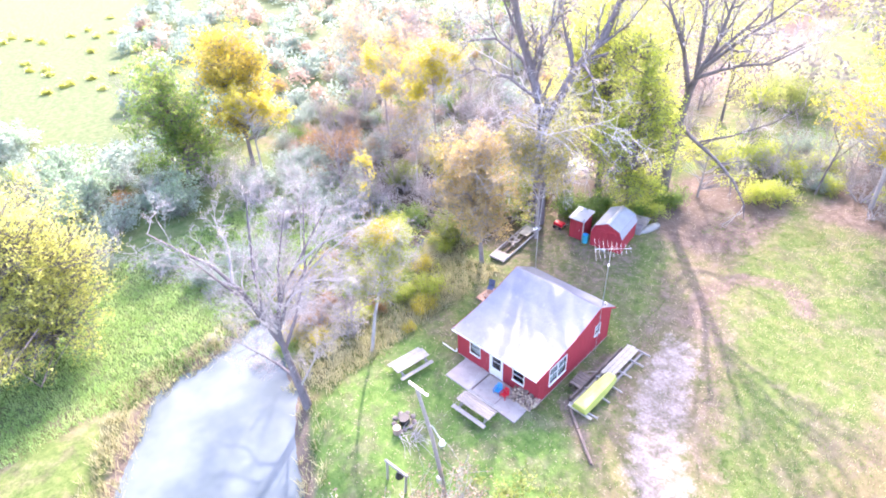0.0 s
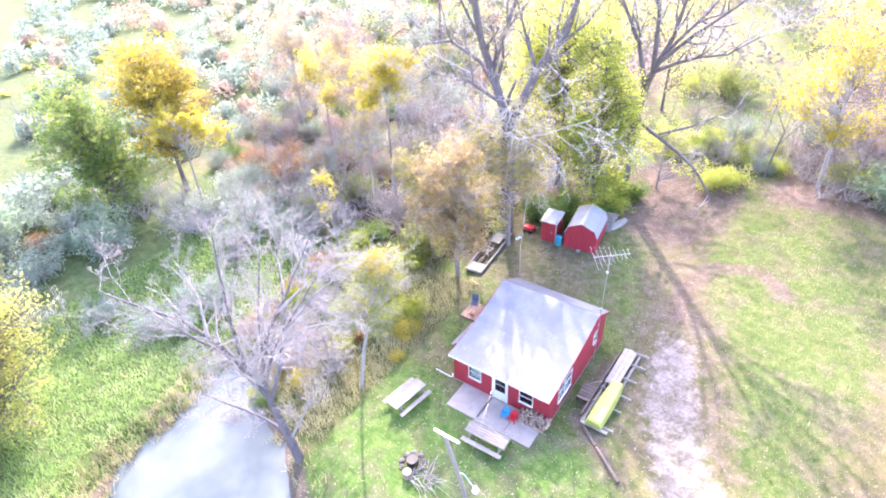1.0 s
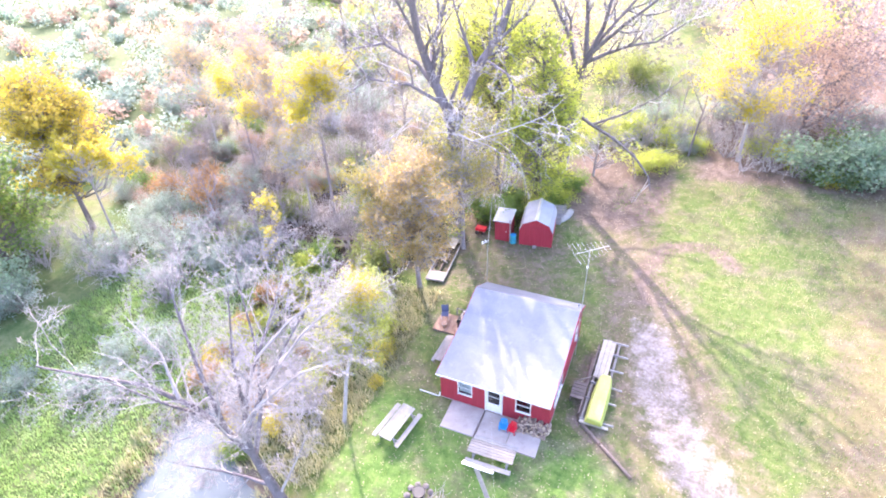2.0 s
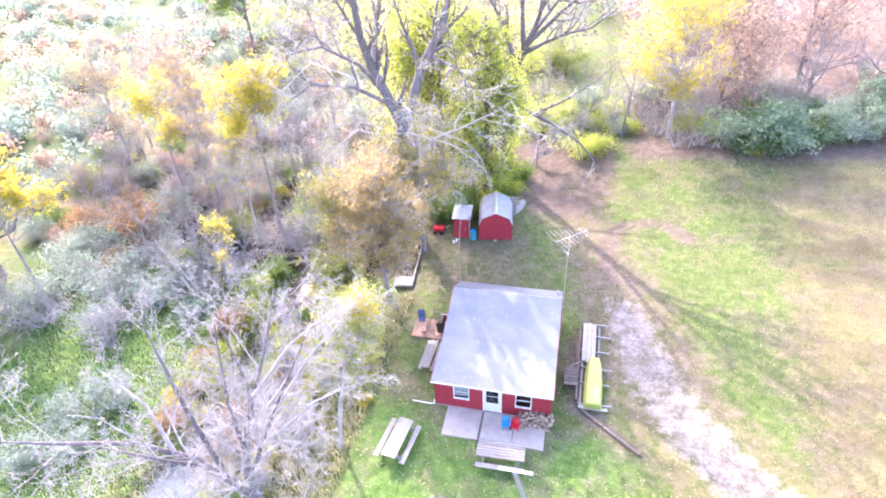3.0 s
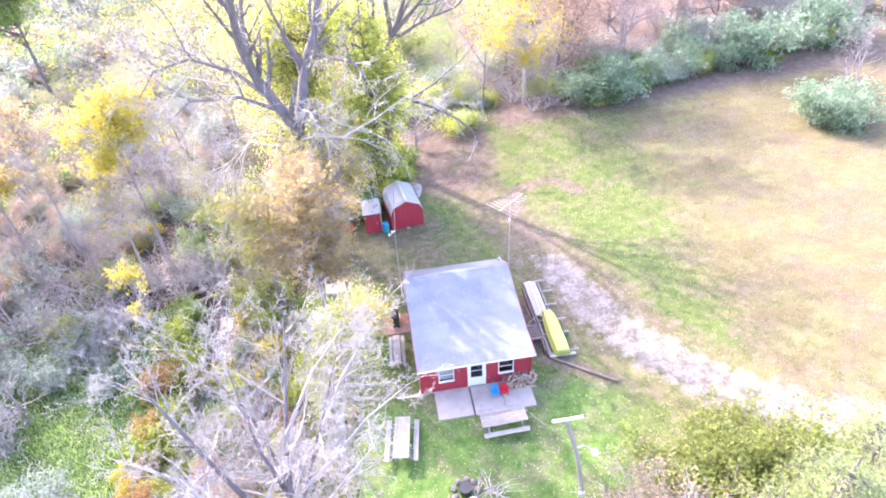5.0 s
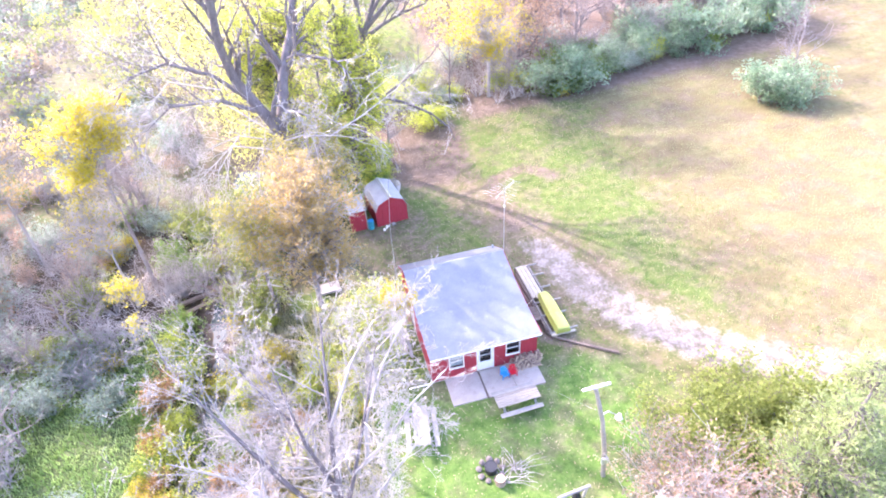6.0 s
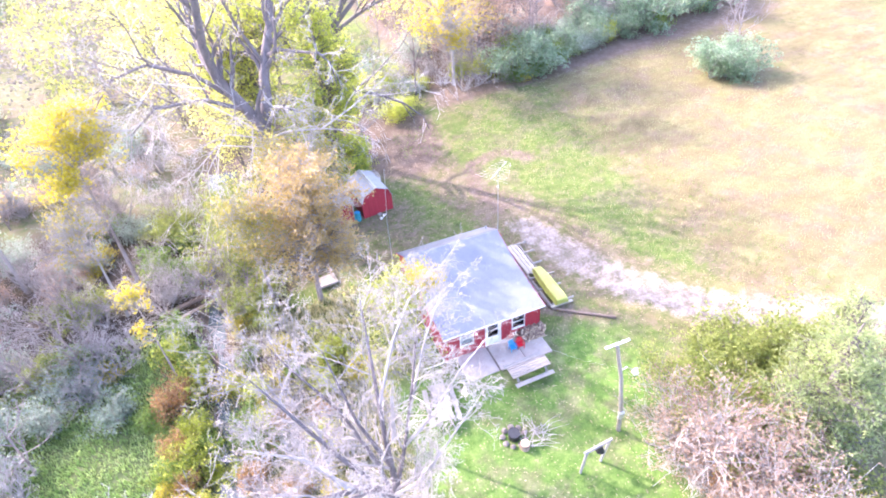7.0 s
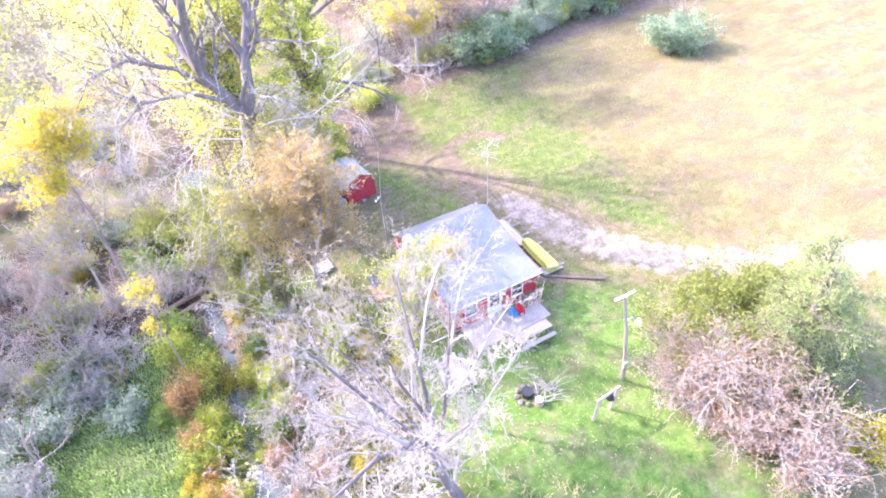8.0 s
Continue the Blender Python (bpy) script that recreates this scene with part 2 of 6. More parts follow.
def link_mesh(name, verts, faces, material, parent=None, smooth_faces=False):
    me = bpy.data.meshes.new(name)
    me.from_pydata(verts.tolist() if hasattr(verts, "tolist") else verts, [], faces.tolist() if hasattr(faces, "tolist") else faces)
    if smooth_faces:
        me.polygons.foreach_set("use_smooth", np.ones(len(me.polygons), bool))
    me.materials.append(material)
    ob = new(name, me)
    ob.parent = parent
    return ob


GROUND, _n, _l, _s = nodes_of("ground")


def _attr(name):
    a = _n.new("ShaderNodeAttribute")
    a.attribute_name = name
    return a.outputs["Fac"]


_big, _mid, _fine = noise_of(_n, _l, 0.16, 4.0), noise_of(_n, _l, 1.3, 5.0, 0.65), noise_of(_n, _l, 5.0, 6.0, 0.75)
_mixed = maths(_n, _l, "ADD", maths(_n, _l, "MULTIPLY", _mid, 0.55), maths(_n, _l, "MULTIPLY", _fine, 0.45))


def _zone(name, soft=0.5):
    f = maths(_n, _l, "MULTIPLY_ADD", maths(_n, _l, "SUBTRACT", _mixed, 0.5), 1.5 * soft, _attr(name))
    return ramp(_n, _l, f, [(0.28, (0, 0, 0)), (0.72, (1, 1, 1))])


_green = ramp(_n, _l, _mixed, [(0.34, (0.05, 0.085, 0.022)), (0.5, (0.105, 0.145, 0.042)), (0.66, (0.20, 0.205, 0.085))])
_lush = ramp(_n, _l, _mixed, [(0.36, (0.048, 0.105, 0.022)), (0.5, (0.10, 0.175, 0.042)), (0.66, (0.19, 0.255, 0.08))])
_hay = ramp(_n, _l, _mixed, [(0.36, (0.115, 0.10, 0.05)), (0.52, (0.18, 0.158, 0.08)), (0.66, (0.24, 0.21, 0.112))])
_tc, _turn = _n.new("ShaderNodeTexCoord"), _n.new("ShaderNodeMapping")
_turn.inputs["Rotation"].default_value = (0, 0, radians(54))
_turn.inputs["Scale"].default_value = (0.10, 0.34, 1.0)
_l.new(_tc.outputs["Object"], _turn.inputs["Vector"])
_strip = _n.new("ShaderNodeTexNoise")
_strip.inputs["Scale"].default_value, _strip.inputs["Detail"].default_value, _strip.inputs["Roughness"].default_value = 1.6, 5.0, 0.65
_l.new(_turn.outputs["Vector"], _strip.inputs["Vector"])
# brown streaks standing for tree shadows on the field, painted into the hay colour
_shade_streaks = ramp(_n, _l, maths(_n, _l, "MULTIPLY_ADD", _mid, 0.35, maths(_n, _l, "MULTIPLY", _strip.outputs["Fac"], 0.65)), [(0.47, (0, 0, 0)), (0.56, (1, 1, 1))])
_dry = mix(_n, _l, maths(_n, _l, "MULTIPLY", _shade_streaks, 0.4), _hay, (0.085, 0.062, 0.036))
_thin = ramp(_n, _l, maths(_n, _l, "MULTIPLY_ADD", _mid, 0.35, maths(_n, _l, "MULTIPLY", _strip.outputs["Fac"], 0.65)), [(0.36, (1, 1, 1)), (0.46, (0, 0, 0))])
_dry = mix(_n, _l, maths(_n, _l, "MULTIPLY", _thin, 0.5), _dry, (0.105, 0.14, 0.045))
_litter = ramp(_n, _l, _mixed, [(0.32, (0.085, 0.058, 0.045)), (0.5, (0.15, 0.112, 0.09)), (0.70, (0.25, 0.20, 0.168))])
_gravel = ramp(_n, _l, _mixed, [(0.3, (0.13, 0.10, 0.078)), (0.48, (0.225, 0.19, 0.165)), (0.66, (0.36, 0.33, 0.30))])
_mud = ramp(_n, _l, _mixed, [(0.3, (0.09, 0.07, 0.055)), (0.7, (0.20, 0.16, 0.13))])
_pale = ramp(_n, _l, _mixed, [(0.36, (0.06, 0.095, 0.035)), (0.5, (0.10, 0.13, 0.055)), (0.64, (0.16, 0.175, 0.085))])
_patch = ramp(_n, _l, maths(_n, _l, "ADD", maths(_n, _l, "MULTIPLY", _big, 0.6), maths(_n, _l, "MULTIPLY", _mid, 0.4)), [(0.48, (0, 0, 0)), (0.62, (1, 1, 1))])
_col = mix(_n, _l, maths(_n, _l, "MULTIPLY", _patch, 0.7), _green, _dry)
_col = mix(_n, _l, _zone("lush"), _col, _lush)
_col = mix(_n, _l, _zone("dry", 0.9), _col, _dry)
_spots = ramp(_n, _l, noise_of(_n, _l, 0.42, 5.0, 0.7), [(0.47, (0, 0, 0)), (0.6, (1, 1, 1))])
_col = mix(_n, _l, maths(_n, _l, "MULTIPLY", _spots, 0.5), _col, _litter)
_col = mix(_n, _l, _zone("pale"), _col, _pale)
_col = mix(_n, _l, _zone("litter", 0.9), _col, _litter)
# woodland floor: dark soil, with the shade under the trees put into its colour
_shaded_humus = ramp(_n, _l, _mixed, [(0.32, (0.03, 0.024, 0.018)), (0.5, (0.062, 0.048, 0.038)), (0.70, (0.12, 0.095, 0.072))])
_col = mix(_n, _l, _zone("shaded_humus", 1.0), _col, _shaded_humus)
_col = mix(_n, _l, _zone("gravel", 1.1), _col, _gravel)
_col = mix(_n, _l, _zone("mud"), _col, _mud)
_l.new(_col, _s.inputs["Base Color"])
_s.inputs["Roughness"].default_value = 0.95
_s.inputs["Specular IOR Level"].default_value = 0.12
bump(_n, _l, _mixed, _s, 0.7, 0.12)

gx, gy = grid_lines(-32, 46, 0.5, 1800), grid_lines(-30, 46, 0.5, 1800)
GX, GY = np.meshgrid(gx, gy)
GZ = land(GX, GY)
idx = np.arange(len(gx) * len(gy)).reshape(len(gy), len(gx))
quads = np.stack([idx[:-1, :-1], idx[:-1, 1:], idx[1:, 1:], idx[1:, :-1]], -1).reshape(-1, 4)
ground = link_mesh("ground", np.stack([GX, GY, GZ], -1).reshape(-1, 3), quads, GROUND, smooth_faces=True)
tagged(ground, "autumn lawn with gravel track, dry meadow and leaf litter", "ground", kind="structure")


def zone(name, values):
    a = ground.data.attributes.new(name, "FLOAT", "POINT")
    a.data.foreach_set("value", np.clip(values, 0, 1).astype(np.float32).ravel())


d_creek, d_track = from_line(GX, GY, CREEK), from_line(GX, GY, TRACK)
clearing = smooth(1.25, 0.75, np.hypot((GX - 5.6) / 5.6, (GY - 29.5) / 8.5))
mid_track = from_line(GX, GY, [(x, y, 0.0) for x, y, w in TRACK])
ruts = smooth(0.55, 0.2, np.abs(mid_track - 0.85))
loop = smooth(1.1, 0.2, from_line(GX, GY, [(10.4, 13.0, 0.2), (9.8, 16.8, 0.3), (11.4, 20.6, 0.3), (14.4, 21.2, 0.3), (16.2, 19.0, 0.2)]))
zone("gravel", np.maximum(0.64 * smooth(1.2, -1.4, d_track), 0.72 * ruts * smooth(0.6, -0.4, d_track)) * smooth(13.0, 9.5, GY))
zone("dry", np.maximum(0.95 * smooth(16, 24, GX - 0.15 * GY) * smooth(-14, -4, GY + 0.45 * (GX - 20)), 0.62 * smooth(2.4, 0.6, d_track)))
zone("litter", np.maximum.reduce([0.78 * clearing, 0.75 * smooth(30, 33, GY) * smooth(10, 14, GX) * smooth(75, 50, GX),
                                  0.8 * smooth(-6.5, -9.5, GX) * smooth(-1.5, 3, GY) * smooth(-13.5, -12, GX),
                                  0.55 * smooth(9, 12, GY) * smooth(0, -5, GX) * smooth(-50, -42, GX), 0.52 * smooth(8, 11, GY) * smooth(22, 17, GY) * smooth(7, 3, GX) * smooth(-8, -4, GX), 0.6 * smooth(0.9, 0.2, from_line(GX, GY, [(8.0, 6.5, 0.2), (8.2, 1.2, 0.2), (9.6, 0.0, 0.1), (11.6, -1.6, 0.1)])), 0.38 * smooth(19, 25, GY) * smooth(2, -2, GX) * smooth(-46, -38, GX),
                                  0.46 * smooth(2.6, 0.8, d_track) * smooth(7, 12, GY), 0.7 * loop, 0.45 * smooth(3.0, 1.0, d_track) * smooth(-8, 4, GY), 0.45 * smooth(7, 10, GX) * smooth(-9, -14, GY)]))
zone("pale", np.maximum.reduce([smooth(-44, -60, GX), smooth(60, 80, GX), 0.62 * smooth(-15.2, -17, GX) * smooth(14, 8, GY) * smooth(-48, -40, GX)]))
zone("lush", np.maximum(smooth(-15, -17, GX) * smooth(-48, -34, GX), smooth(14, 8, GX) * smooth(1, -2, GY) * smooth(-6, -2, GX) * 0.95))
# dark soil and painted shade under the woods, by the creek, behind the sheds
zone("shaded_humus", np.maximum.reduce([0.75 * smooth(8.5, 11.5, GY) * smooth(-6, -9.5, GX) * smooth(-36, -26, GX) * smooth(34, 26, GY),
                                 0.6 * smooth(2.4, 0.8, d_creek) * smooth(6, 9, GY) * smooth(26, 20, GY),
                                 0.55 * smooth(18.5, 20.5, GY) * smooth(2.5, 0.5, GX) * smooth(-20, -10, GX) * smooth(32, 27, GY)]))
zone("mud", smooth(2.0, 0.4, d_creek))

# water: one sheet along the channel
wx = []
for (ax, ay, aw), (bx, by, bw) in zip(CREEK, CREEK[1:]):
    for k in range(12):
        f = k / 12
        wx.append((ax + f * (bx - ax), ay + f * (by - ay), aw + f * (bw - aw) + 2.2))
rows_w = []
for i, (x, y, w) in enumerate(wx):
    x0, y0, _ = wx[max(i - 3, 0)]
    x1, y1, _ = wx[min(i + 3, len(wx) - 1)]
    n = Vector((y1 - y0, x0 - x1, 0)).normalized()
    rows_w.append([(x + n.x * w * s, y + n.y * w * s, WATER_Z) for s in (-1, -0.5, 0, 0.5, 1)])
wv = np.array(rows_w).reshape(-1, 3)
wi = np.arange(len(wv)).reshape(-1, 5)
wq = np.stack([wi[:-1, :-1], wi[:-1, 1:], wi[1:, 1:], wi[1:, :-1]], -1).reshape(-1, 4)
tagged(link_mesh("water", wv, wq, WATER, smooth_faces=True), "pale sky-reflecting creek water widening into a pond", "water", kind="structure")


# ---- building blocks ----
def thing(name, label, category, x, y, z=None, turn=0.0, group=""):
    ob = new(name)
    ob.empty_display_size = 0.2
    ob.matrix_basis = pose(x, y, ground_z(x, y) if z is None else z, 0, 0, turn)
    return tagged(ob, label, category, group)


def part(name, bm, material, parent, label="", smooth_faces=False):
    bmesh.ops.recalc_face_normals(bm, faces=bm.faces)
    me = bpy.data.meshes.new(name)
    bm.to_mesh(me)
    bm.free()
    if smooth_faces:
        me.polygons.foreach_set("use_smooth", np.ones(len(me.polygons), bool))
    me.materials.append(material)
    ob = new(name, me)
    ob.parent = parent
    if label:
        ob["label"] = label
    return ob


def slab(lo, hi, bevel=0.006, bm=None, m=None):
    """A box from corner to corner, with worn edges."""
    bm = bm or bmesh.new()
    c = [(a + b) / 2 for a, b in zip(lo, hi)]
    s = [max(b - a, 1e-4) for a, b in zip(lo, hi)]
    made = bmesh.ops.create_cube(bm, size=1.0, matrix=(m or Matrix()) @ Matrix.Translation(c) @ Matrix.Diagonal((*s, 1)))
    if bevel:
        edges = {e for v in made["verts"] for e in v.link_edges}
        bmesh.ops.bevel(bm, geom=list(edges), offset=min(bevel, min(s) * 0.3), segments=1, affect="EDGES")
    return bm


def rod(points, radius, sides=8, bm=None, radius_end=None, caps=True):
    """A round bar through points, tapering where radius_end is given."""
    bm = bm or bmesh.new()
    pts = [Vector(p) for p in points]
    rings = []
    for i, p in enumerate(pts):
        d = (pts[min(i + 1, len(pts) - 1)] - pts[max(i - 1, 0)]).normalized()
        u = d.orthogonal().normalized() if not rings else (rings[-1][1] - d * rings[-1][1].dot(d)).normalized()
        v = d.cross(u)
        f = i / (len(pts) - 1)
        r = radius + ((radius_end if radius_end is not None else radius) - radius) * f
        rings.append(([bm.verts.new(p + (u * math.cos(a) + v * math.sin(a)) * r) for a in (2 * math.pi * k / sides for k in range(sides))], u))
    for (a, _), (b, _) in zip(rings, rings[1:]):
        for k in range(sides):
            bm.faces.new((a[k], a[(k + 1) % sides], b[(k + 1) % sides], b[k]))
    if caps:
        bm.faces.new(rings[0][0][::-1])
        bm.faces.new(rings[-1][0])
    return bm


def extruded(profile, axis, lo, hi, bm=None):
    """A closed outline drawn out along an axis. axis 0: outline in (y, z); axis 1: outline in (x, z)."""
    bm = bm or bmesh.new()

    def at(p, v):
        return (v, p[0], p[1]) if axis == 0 else (p[0], v, p[1])

    a = [bm.verts.new(at(p, lo)) for p in profile]
    b = [bm.verts.new(at(p, hi)) for p in profile]
    n = len(profile)
    bm.faces.new(a)
    bm.faces.new(b[::-1])
    for k in range(n):
        bm.faces.new((a[k], b[k], b[(k + 1) % n], a[(k + 1) % n]))
    return bm


def wall(axis, at, thick, lo, hi, base, top, openings, kinks=()):
    """A wall with openings through it. top(u): its upper edge."""
    bm = bmesh.new()
    us = sorted({lo, hi, *kinks, *[u for o in openings for u in o[:2]]})
    zs = sorted({base, *[z for o in openings for z in o[2:]]})
    cache = {}

    def vert(u, k):
        z = zs[k] if k < len(zs) else top(u)
        key = (round(u, 4), k)
        if key not in cache:
            cache[key] = bm.verts.new((u, at, z) if axis == 1 else (at, u, z))
        return cache[key]

    for a, b in zip(us, us[1:]):
        for k in range(len(zs)):
            zm = (zs[k] + (zs[k + 1] if k + 1 < len(zs) else zs[k] + 0.02)) / 2
            if any(o[0] < (a + b) / 2 < o[1] and o[2] < zm < o[3] for o in openings):
                continue
            bm.faces.new((vert(a, k), vert(b, k), vert(b, k + 1), vert(a, k + 1)))
    made = bmesh.ops.extrude_face_region(bm, geom=bm.faces[:])
    shift = Vector((0, thick, 0)) if axis == 1 else Vector((thick, 0, 0))
    bmesh.ops.translate(bm, verts=[g for g in made["geom"] if isinstance(g, bmesh.types.BMVert)], vec=shift)
    return bm


# ---- cabin ----
ROOF_Y = [-0.42, 0.8, 1.9, 2.8, 3.6, 4.4, 6.33, 6.5, 8.5]
ROOF_Z = [2.46, 2.575, 2.70, 2.845, 3.01, 3.205, 3.77, 3.73, 2.55]


def roof_line(y, lift=0.0):
    return float(np.interp(y, ROOF_Y, ROOF_Z)) + lift


cabin = thing("cabin", "small red wooden cabin with a pale grey saltbox roof", "house", 0, 0, 0)
WIDE, DEEP = 6.7, 8.1
part("foundation", slab((-0.02, -0.02, -0.45), (WIDE + 0.02, DEEP + 0.02, 0.06), 0.01), CONCRETE, cabin, "low concrete footing")
part("floor_boards", slab((0.13, 0.13, 0.07), (WIDE - 0.13, DEEP - 0.13, 0.11), 0), INTERIOR, cabin)
front_open = [(2.93, 3.83, 0.08, 1.98), (1.16, 1.98, 0.92, 1.88), (4.74, 5.56, 0.92, 1.88)]
part("wall", wall(1, 0.0, 0.12, 0.0, WIDE, 0.06, lambda u: roof_line(0.0, -0.035), front_open), RED, cabin, "red painted front wall")
part("wall", wall(1, DEEP - 0.12, 0.12, 0.0, WIDE, 0.06, lambda u: roof_line(DEEP, -0.05), []), RED, cabin)
side_open = [(1.12, 2.88, 0.86, 2.20), (6.25, 6.80, 1.42, 2.22)]
part("wall", wall(0, WIDE - 0.12, 0.12, 0.121, DEEP - 0.121, 0.06, lambda u: roof_line(u, -0.04), side_open, tuple(ROOF_Y[1:8])), RED, cabin)
part("wall", wall(0, 0.0, 0.12, 0.121, DEEP - 0.121, 0.06, lambda u: roof_line(u, -0.04), [(4.6, 5.4, 0.12, 2.02)], tuple(ROOF_Y[1:8])), RED, cabin)


def roof_shell(ys):
    under = [(y, roof_line(y) - 0.03) for y in ys]
    over = [(y, roof_line(y) + 0.045) for y in reversed(ys)]
    return extruded(under + over, 0, -0.09, WIDE + 0.09)


part("roof_slope", roof_shell(ROOF_Y[:7]), ROOF, cabin, "long front roof slope of pale grey roofing")
part("roof_slope", roof_shell(ROOF_Y[6:]), ROOF, cabin, "short back roof slope")
part("fascia", slab((-0.1, -0.452, 2.38), (WIDE + 0.1, -0.424, 2.50), 0.006), WHITE, cabin, "white painted eave board")
for x in (-0.118, WIDE + 0.092):
    for ys in (ROOF_Y[:7], ROOF_Y[6:]):
        part("rake_board", extruded([(y, roof_line(y) - 0.10) for y in ys] + [(y, roof_line(y) + 0.04) for y in reversed(ys)], 0, x, x + 0.026), RED, cabin)
part("soffit", slab((-0.085, -0.422, 2.40), (WIDE + 0.085, -0.003, 2.425), 0), WHITE, cabin)
for x in (0.0, WIDE):
    for y in (0.0, DEEP):
        part("corner_board", slab((x - 0.012 - 0.05 * (x > 0), y - 0.012 - 0.05 * (y > 0), 0.06), (x + 0.012 + 0.05 * (x == 0), y + 0.012 + 0.05 * (y == 0), roof_line(y) - 0.06), 0.004), RED, cabin)


def window(parent, m, w, h, double=False, blind=True):
    """A white sash window in the plane y = 0 of m, from its lower left corner."""
    bm = bmesh.new()
    for lo, hi in (((-0.055, -0.03, -0.055), (0.0, 0.05, h + 0.055)), ((w, -0.03, -0.055), (w + 0.055, 0.05, h + 0.055)),
                   ((0.0, -0.03, h), (w, 0.05, h + 0.055)), ((0.0, -0.03, -0.055), (w, 0.05, 0.0))):
        slab(lo, hi, 0.006, bm)
    frame_part = part("window", bm, WHITE, parent, "white framed sash window")
    frame_part.matrix_basis = m
    part("sill", slab((-0.07, -0.07, -0.09), (w + 0.07, 0.0, -0.058), 0.006), WHITE, frame_part)
    halves = ((0.0, w / 2 - 0.03), (w / 2 + 0.03, w)) if double else ((0.0, w),)
    if double:
        part("mullion", slab((w / 2 - 0.03, -0.02, 0.0), (w / 2 + 0.03, 0.05, h), 0.005), WHITE, frame_part)
    for a, b in halves:
        part("sash_rail", slab((a, 0.0, h / 2 - 0.025), (b, 0.05, h / 2 + 0.025), 0.004), WHITE, frame_part)
        for z0, z1 in ((0.003, h / 2 - 0.026), (h / 2 + 0.026, h - 0.003)):
            pane = part("pane", slab((a + 0.003, 0.022, z0), (b - 0.003, 0.030, z1), 0), GLASS, frame_part)
            pane.visible_shadow = False
    if blind:
        part("blind", slab((0.02, 0.10, h * 0.04), (w - 0.02, 0.112, h - 0.01), 0), WHITE, frame_part, "lowered pale blind")


for k, (x0, x1, z0, z1) in enumerate(front_open[1:]):
    window(cabin, pose(x0, 0, z0), x1 - x0, z1 - z0, False, k == 0)
for (y0, y1, z0, z1), double in zip(side_open, (True, False)):
    window(cabin, pose(WIDE, y0, z0, 0, 0, 90), y1 - y0, z1 - z0, double)

bm = bmesh.new()
for lo, hi in (((2.83, -0.04, 0.08), (2.93, 0.08, 2.08)), ((3.83, -0.04, 0.08), (3.93, 0.08, 2.08)), ((2.93, -0.04, 1.98), (3.83, 0.08, 2.08))):
    slab(lo, hi, 0.006, bm)
door_frame = part("door_frame", bm, WHITE, cabin)
bm = bmesh.new()
for lo, hi in (((2.935, 0.0, 0.085), (3.03, 0.045, 1.975)), ((3.73, 0.0, 0.085), (3.825, 0.045, 1.975)), ((3.03, 0.0, 0.085), (3.73, 0.045, 0.80)),
               ((3.03, 0.0, 1.87), (3.73, 0.045, 1.975)), ((3.03, 0.006, 1.36), (3.73, 0.04, 1.40))):
    slab(lo, hi, 0.004, bm)
door = part("door", bm, WHITE, cabin, "white door with a dark glazed upper half")
for z0, z1 in ((0.802, 1.358), (1.402, 1.868)):
    part("pane", slab((3.032, 0.018, z0), (3.728, 0.026, z1), 0), GLASS, door).visible_shadow = False
part("handle", rod([(3.76, -0.002, 1.0), (3.76, -0.05, 1.0), (3.70, -0.055, 1.0)], 0.012), GREY_METAL, door, "metal door handle")
part("threshold", slab((2.83, -0.12, 0.085), (3.93, -0.043, 0.115), 0.006), OLD_WOOD, cabin)
bm = slab((-0.03, 4.52, 0.12), (-0.002, 4.6, 2.1), 0.005)
slab((-0.03, 5.4, 0.12), (-0.002, 5.48, 2.1), 0.005, bm)
slab((-0.03, 4.6, 2.02), (-0.002, 5.4, 2.1), 0.005, bm)
part("door_frame", bm, WHITE, cabin)
part("side_door", slab((0.03, 4.61, 0.13), (0.075, 5.39, 2.01), 0.005), WHITE, cabin, "white side door")
part("downspout", rod([(-0.07, -0.06, 0.45), (-0.08, -0.07, 0.16), (-0.25, -0.08, 0.07), (-1.45, -0.02, 0.03)], 0.04, 8), WHITE, cabin, "white rain pipe that runs out over the grass")
part("chimney_pipe", rod([(6.50, 7.55, roof_line(7.55)), (6.50, 7.55, roof_line(7.55) + 0.3)], 0.06, 10), GREY_METAL, cabin)

# ---- terrace ----
patio = tagged(new("patio"), "cracked grey concrete terrace in front of the cabin", "patio", kind="structure")
for x0, x1, y0, y1 in ((0.76, 2.82, -2.06, -0.04), (2.94, 4.72, -2.08, -0.04), (4.745, 6.50, -2.08, -0.04)):
    part("paving_slab", slab((x0, y0, -0.25), (x1, y1, 0.08), 0.02), CONCRETE, patio)
part("joint_strip", slab((2.825, -2.06, -0.25), (2.935, -0.04, 0.045), 0.01), DARK_WOOD, patio, "dark joint between the slabs")


